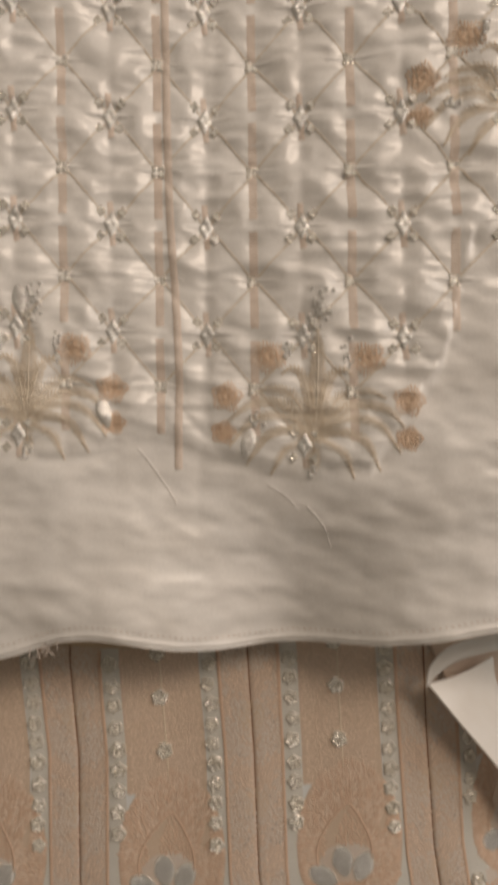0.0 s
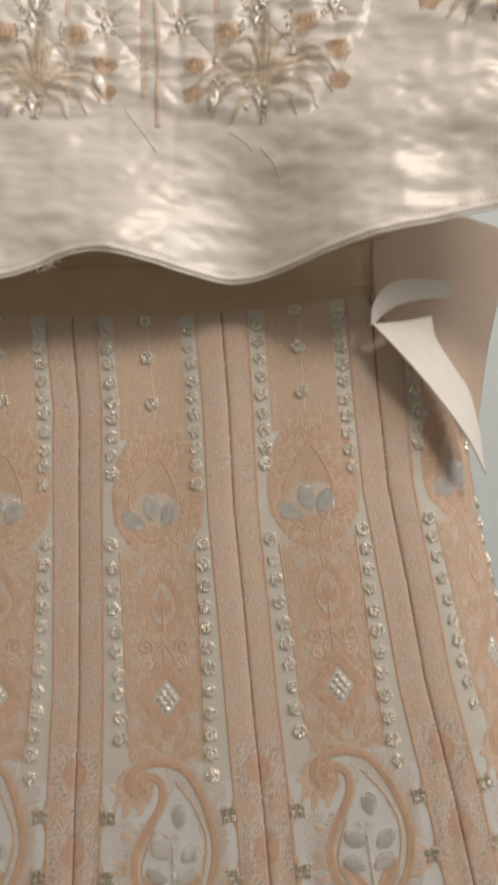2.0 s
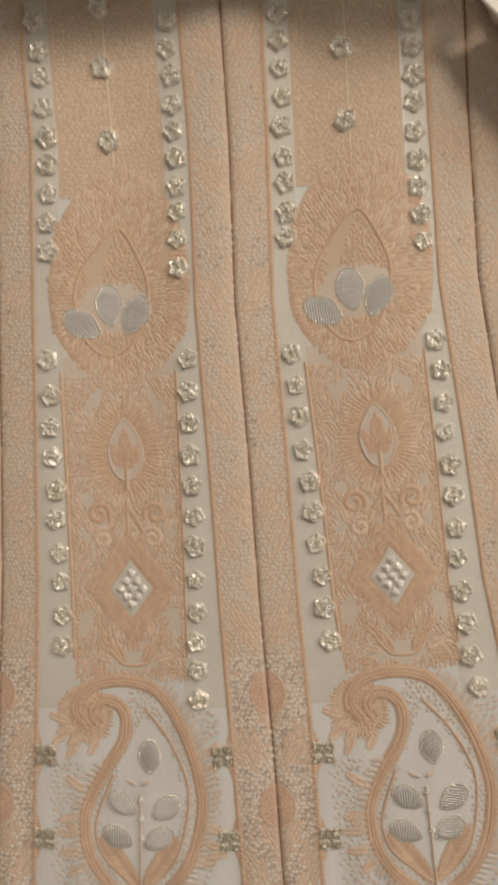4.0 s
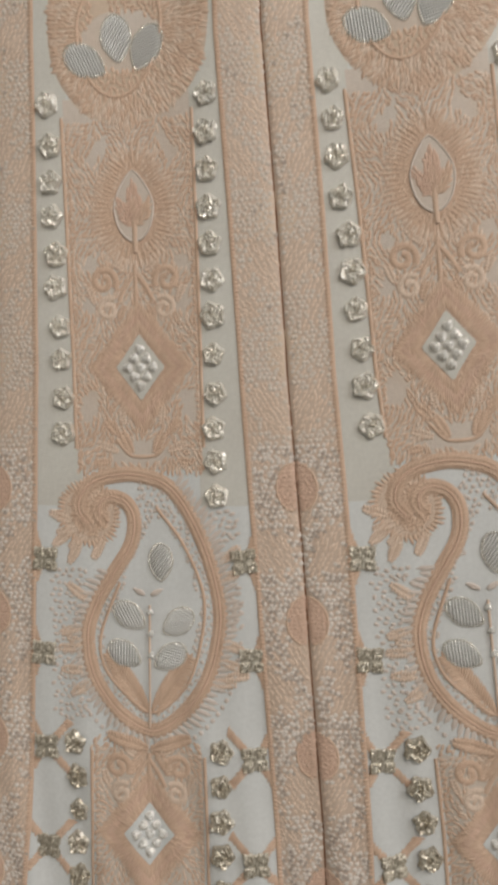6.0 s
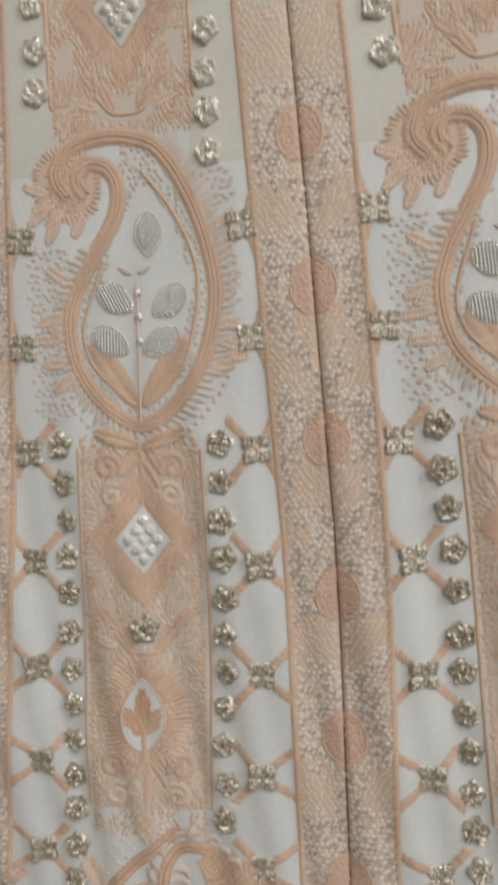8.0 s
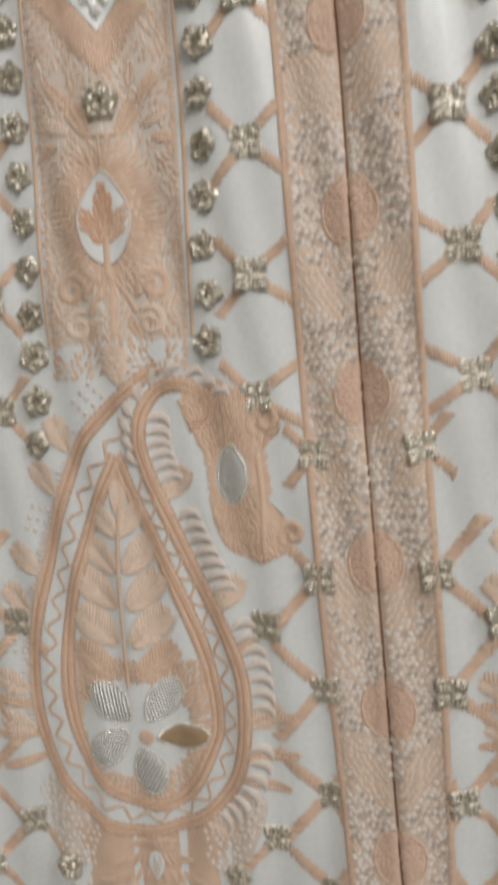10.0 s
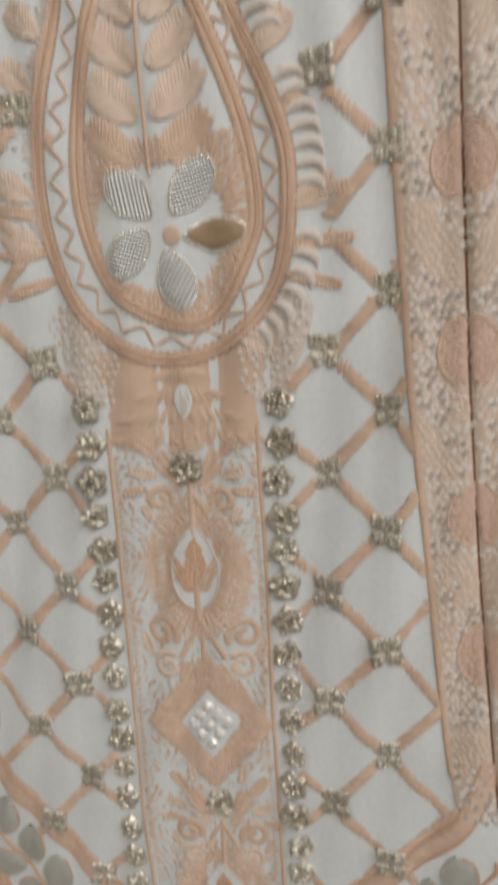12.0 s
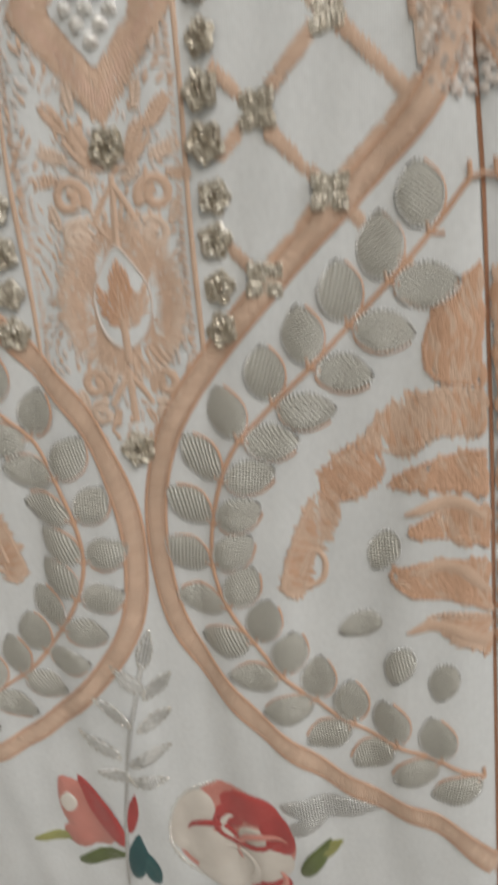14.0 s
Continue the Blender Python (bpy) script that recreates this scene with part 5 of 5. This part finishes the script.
NOISE = np.random.default_rng(3).random((64, 64)) * 2 - 1


def value_noise(x, y):
    """Smooth noise on a lattice of random values."""
    i, j = np.floor(x).astype(int), np.floor(y).astype(int)
    fx, fy = x - i, y - j
    fx, fy = fx * fx * (3 - 2 * fx), fy * fy * (3 - 2 * fy)
    n = lambda a, b: NOISE[a % 64, b % 64]  # noqa: E731
    return (n(i, j) * (1 - fx) + n(i + 1, j) * fx) * (1 - fy) + (n(i, j + 1) * (1 - fx) + n(i + 1, j + 1) * fx) * fy


def puff(x, z):
    """Padded cells between the trellis threads, and soft creases in the plain hem."""
    u, v = (x - lean(z) - X0) / COL, (z - Z0) / ROW
    cell = np.abs(np.sin(np.pi * (u + v)) * np.sin(np.pi * (u - v)))
    ribs = 0.5 + 0.5 * np.cos(2 * np.pi * 2 * v + 0.8 * np.sin(5 * u))
    inside_emb = np.clip((z - emb_edge(x)) / 0.006, 0, 1)
    soft = value_noise(35 * x + 3, 70 * z) * 1.3 + value_noise(80 * x, 170 * z + 5) * 0.7 + value_noise(190 * x + 9, 330 * z) * 0.28
    pucker = 1 - np.abs(value_noise(60 * x + 20, 150 * z + 11)) * 1.6 - np.abs(value_noise(130 * x, 300 * z + 3)) * 0.7
    arcs = np.abs(np.sin(2 * np.pi * u)) * np.abs(np.sin(2 * np.pi * v + 0.5 * np.sin(7 * u)))
    return inside_emb * (1.6 * cell**0.6 + 0.5 * ribs * cell**0.3 + 1.5 * arcs + 1.0 * pucker) + (1 - inside_emb) * 1.0 * soft


tunic = new("tunic")
tunic.location = (0.0, 0.0, 0.95)
tagged(tunic, "ivory satin tunic with quilted gold and silver embroidery", "tunic")
pc = Piece(None)
X, T = np.meshgrid(np.linspace(-0.20, 0.215, 400), np.linspace(0, 1, 330))
lo = hem_height(X)
Z = lo + (TOP_Z - lo) * T
hh = puff(X, Z)
front = tunic_at(X, Z, hh)
pc.grid(front, np.stack([X, Z], -1) * 1000)
ob = pc.done("tunic_front", [SATIN], tunic, "puckered ivory satin front")
solid = ob.modifiers.new("thickness", "SOLIDIFY")
solid.thickness, solid.offset = 0.0012, -1.0
# turned hem: a rolled edge and a line of stitches above it
on_cloth = lambda x, z, h=0.0: tunic_at(np.asarray(x) / 1000, np.asarray(z) / 1000, puff(np.asarray(x) / 1000, np.asarray(z) / 1000) + h)  # noqa: E731
xs = np.linspace(-198, 213, 200)
hem_line = np.stack([xs, hem_height(xs / 1000) * 1000], 1)
pc = Piece(on_cloth)
pc.ribbon(hem_line + (0, 0.6), 2.2, 0.9, -0.2, 0)
pc.ribbon(hem_line + (0, -1.2 + 0.0), 1.2, 0.6, -0.9, 0)
pc.stitches(xs, hem_line[:, 1] + 3.2, 0.05, 1.5, 0.5, 0.35, 0.0, 1)
pc.done("tunic_hem", [SATIN, PALE], tunic, "rolled hem with a row of stitches")
# inner face of the satin: its shade under the hem is put in as beige
pc = Piece(None)
X, T = np.meshgrid(np.linspace(-0.198, 0.213, 120), np.linspace(0.012, 0.16, 14))
lo = hem_height(X)
Z = lo + (TOP_Z - lo) * T
pc.grid(tunic_at(X, Z, -2.2 - 0 * X), np.stack([X, Z], -1) * 1000)
pc.done("tunic_underside", [LINING], tunic, "inner face of the hem, coloured beige for its shade")

pc = Piece(on_cloth)
bars = Piece(on_cloth)
beads, sequins = [], []
for i in range(-6, 7):
    for j in range(-3, 6):
        for odd in (0, 1):
            x, z = X0 + (i + odd * 0.5) * COL, Z0 + (j + odd * 0.5) * ROW
            x = x + lean(z)
            if z < emb_edge(x) + 0.006 or z > 1.235 or abs(x) > 0.19:
                continue
            (sequins if odd else beads).append((x * 1000, z * 1000))
            for sx in (-1, 1):
                x2, z2 = x + sx * COL / 2, z + ROW / 2
                pc.ribbon([(x * 1000, z * 1000), (500 * (x + x2), 500 * (z + z2)), (x2 * 1000, z2 * 1000)], 0.75, 0.35, 0.03, 0)
            wide = 3.0 if not odd else 2.2
            top = 17 if not odd else 8
            bars.ribbon([(x * 1000 + 0.9, z * 1000 - top), (x * 1000, z * 1000), (x * 1000 - 0.9, z * 1000 + top)], wide, 0.35, 0.03, 0)
            bars.ribbon([(x * 1000 - 9, z * 1000), (x * 1000, z * 1000 + 0.5), (x * 1000 + 9, z * 1000)], 1.6, 0.5, 0.05, 1, taper=True)
pc.done("trellis_thread", [FLAX], tunic, "thin gold couched trellis threads")
bars.ribbon([(-7.6, 1019), (-9, 1060), (-14, 1110), (-17, 1154), (-21, 1230)], 2.8, 0.5, 0.2, 0)
bars.done("trellis_bar", [BARSILK, SATIN], tunic, "old-gold satin-stitched bars")


def seat_tunic(x, z, h, turn, scale):
    p, q, s = on_cloth([x, x + 0.5, x], [z, z, z + 0.5], 0.0) + 0.0
    n = Vector((0.0, -1.0, 0.0))
    ex = Vector(q - p)
    ex = (ex - n * ex.dot(n)).normalized()
    m = Matrix((ex, n.cross(ex), n)).transposed().to_4x4()
    return Matrix.Translation(Vector(p) + n * h / 1000) @ m @ Matrix.Rotation(turn, 4, "Z") @ Matrix.Scale(scale, 4)


for x, z in beads:
    sew("wire_knot", SILVER_KNOTS, tunic, seat_tunic(x, z, 0.5, 0.0, 0.75))
for x, z in sequins:
    petal = Piece(on_cloth)
    petal.patch(diamond(x, z, 5.6, 9.6, 4), 1.6, 0.3, 0, rng.uniform(0, 3), (1, 0.72, 0.4), (0, 0.8, 1))
    petal.done("sequin", [BRIGHT], tunic, "silver marquise sequin")
    for sx, sz in ((-1, -1), (-1, 1), (1, -1), (1, 1)):
        sew("silver_knot", SILVER_KNOTS, tunic, seat_tunic(x + 3.8 * sx, z + 4.4 * sz, 0.5, 0.78, 0.5))


def palmette(x, z, size):
    """A spreading bunch of feathery fronds that arch over, with a silver tuft on top and blossoms at its sides."""
    pc = Piece(on_cloth)

    def frond(pts, barb, m):
        q = smooth_line(pts, 1.15)
        pc.ribbon(pts, 0.6, 0.5, 0.15, 1 - m)
        d = np.gradient(q, axis=0)
        turn = np.arctan2(d[:, 1], d[:, 0])
        ln = barb * np.clip(1.15 - np.linspace(0, 1, len(q)) ** 3, 0.2, 1)
        for s in (-1, 1):
            pc.stitches(q[:, 0] - np.sin(turn) * s * ln * 0.38, q[:, 1] + np.cos(turn) * s * ln * 0.38, turn + s * 0.8 + rng.normal(0, 0.1, len(q)), ln * 1.25, 0.55, 0.6, 0.1, m)

    for s in (-1, 1):
        for i, (rise, out, drop) in enumerate(((0.62, 0.30, 0.55), (0.44, 0.58, 0.36), (0.34, 0.76, 0.12), (0.22, 0.74, -0.10), (0.08, 0.58, -0.26), (-0.06, 0.36, -0.34))):
            frond([(x, z), (x + s * out * 0.34 * size, z + rise * 0.8 * size), (x + s * out * 0.72 * size, z + (rise * 0.75 + drop * 0.25) * size), (x + s * out * size, z + drop * size)], 3.0 - 0.15 * i, i % 2)
        for dx, dz, big in ((0.42, 0.70, 5.4), (0.78, 0.34, 5.0), (0.80, 0.02, 4.0)):
            cx, cz = x + s * dx * size, z + dz * size
            ang = np.linspace(0, 6.283, 30)
            for f in (0.25, 0.6, 0.95):
                edge = f * (1 + 0.14 * np.sin(5 * ang + dx * 9))
                pc.stitches(cx + np.cos(ang) * big * edge, cz + np.sin(ang) * big * edge * 0.9, ang + rng.normal(0, 0.2, 30), big * 0.42, 0.6, 0.5, 0.12, 2)
    frond([(x, z), (x + 0.3, z + 0.5 * size), (x - 0.3, z + 0.95 * size)], 4.2, 0)
    frond([(x, z), (x, z - 0.34 * size)], 3.2, 1)
    pc.done("palmette", [GOLD, FLAX, BLOOM], tunic, "gold and peach embroidered palmette")
    for dx, dz, count, wide, tall in ((0, 1.14, 40, 0.09, 0.13), (0.26, 0.72, 16, 0.035, 0.11), (-0.27, 0.74, 12, 0.03, 0.09), (-0.52, 0.12, 14, 0.05, 0.05), (0, -0.30, 10, 0.025, 0.05)):
        for _ in range(count):
            sew("wire_grain", GRAINS, tunic, seat_tunic(x + (dx + rng.normal(0, wide * 0.6)) * size, z + (dz + rng.normal(0, tall * 0.6)) * size, 0.35, rng.uniform(0, 6), rng.uniform(0.5, 0.9)))


palmette(40.0, 1032.0, 40)
palmette(-62.0, 1034.0, 38)
palmette(101.0, 1142.0, 38)
palmette(134.0, 1062.0, 32)
for x, z, tn in ((-34.8, 1038, 0.3), (17, 1029, -0.2), (-66, 1077, 0.1)):
    petal = Piece(on_cloth)
    petal.patch(oval(x, z, 6.2, 11, tn, 18, 0.6), 1.2, 0.3, 0, 0.8)
    petal.done("sequin", [BRIGHT], tunic, "large silver marquise sequin")

for pts in ([(-23, 1026.6), (-15, 1017), (-7.5, 1006.4)], [(24.3, 1014.9), (31, 1011), (36, 1006)], [(39, 1007.4), (45, 1001), (48.7, 992.5)]):
    pc = Piece(on_cloth)
    pc.ribbon(pts, 0.45, 0.4, 0.1, 0)
    pc.done("loose_thread", [SATIN], tunic, "loose pale thread on the satin")
for i in range(7):
    x = -58 + i * 1.7
    z = float(hem_height(x / 1000)) * 1000
    pc = Piece(on_cloth)
    pc.ribbon([(x, z + 1), (x + 1.5 * math.sin(i), z - 2.5), (x + 3 * math.sin(2.1 * i), z - 4 - i % 3)], 0.35, 0.3, -0.6, 0)
    pc.done("frayed_thread", [PALE], tunic, "frayed thread at the hem")


# ---- the tunic's side tail: a loose facing that curls over the skirt's flank ----
def loft(name, curves, mats, parent, label, n=60, thick=0.0014):
    """A cloth swept through smooth space curves."""
    rows = []
    for c in curves:
        c = np.array(c)
        s = np.linspace(0, len(c) - 1, n)
        xy, yz = smooth_line(c[:, :2], 1e-4), smooth_line(c[:, 1:], 1e-4)
        ext = np.concatenate([2 * c[:1] - c[1:2], c, 2 * c[-1:] - c[-2:-1]])
        out = []
        for v in s:
            i = min(int(v), len(c) - 2)
            t = v - i
            a, b, d, e = ext[i : i + 4]
            out.append(0.5 * (2 * b + (d - a) * t + (2 * a - 5 * b + 4 * d - e) * t * t + (3 * b - a - 3 * d + e) * t**3))
        rows.append(out)
    rows = np.array(rows)
    fine = []
    m = len(rows)
    ext = np.concatenate([2 * rows[:1] - rows[1:2], rows, 2 * rows[-1:] - rows[-2:-1]])
    for v in np.linspace(0, m - 1, 40):
        i = min(int(v), m - 2)
        t = v - i
        a, b, d, e = ext[i : i + 4]
        fine.append(0.5 * (2 * b + (d - a) * t + (2 * a - 5 * b + 4 * d - e) * t * t + (3 * b - a - 3 * d + e) * t**3))
    p = np.array(fine)
    pc = Piece(None)
    uv = np.stack(np.meshgrid(np.arange(p.shape[1]) * 2.0, np.arange(p.shape[0]) * 2.0), -1)
    pc.grid(p, uv)
    ob = pc.done(name, mats, parent, label)
    s = ob.modifiers.new("thickness", "SOLIDIFY")
    s.thickness, s.offset = thick, 0.0
    return ob


loft("tail_facing", [
    [(0.1229, -0.004, 0.9440), (0.1250, -0.004, 0.9330), (0.1335, -0.003, 0.9195), (0.1420, 0.000, 0.9075), (0.1490, 0.006, 0.8880)],
    [(0.1075, -0.011, 0.9390), (0.1160, -0.011, 0.9265), (0.1300, -0.009, 0.9080), (0.1410, -0.004, 0.8920), (0.1492, 0.003, 0.8760)],
    [(0.0924, -0.016, 0.9361), (0.1050, -0.018, 0.9220), (0.1205, -0.016, 0.9050), (0.1370, -0.012, 0.8845), (0.1490, -0.002, 0.8680)],
], [SATIN], tunic, "ivory satin side tail hanging aslant", 70, 0.0008)
loft("tail_lip", [
    [(0.1310, -0.014, 0.9575), (0.1121, -0.020, 0.9570), (0.0985, -0.022, 0.9528), (0.0920, -0.020, 0.9444), (0.0917, -0.017, 0.9351)],
    [(0.1305, -0.012, 0.9545), (0.1120, -0.019, 0.9530), (0.1010, -0.020, 0.9490), (0.0945, -0.018, 0.9420), (0.0922, -0.016, 0.9355)],
    [(0.1295, -0.011, 0.9510), (0.1160, -0.014, 0.9490), (0.1050, -0.015, 0.9460), (0.0975, -0.015, 0.9410), (0.0932, -0.015, 0.9361)],
], [SATIN], tunic, "curled lip of the side tail", 60, 0.0008)
loft("tail_lining", [
    [(0.0940, 0.002, 1.000), (0.115, 0.001, 1.000), (0.138, 0.003, 0.998), (0.1720, 0.016, 0.995)],
    [(0.0955, -0.002, 0.955), (0.112, 0.000, 0.952), (0.132, 0.003, 0.947), (0.1580, 0.016, 0.940)],
    [(0.1030, -0.004, 0.935), (0.116, -0.002, 0.928), (0.134, 0.003, 0.915), (0.1510, 0.018, 0.890)],
], [BLUSH], tunic, "blush lining of the side tail", 40)
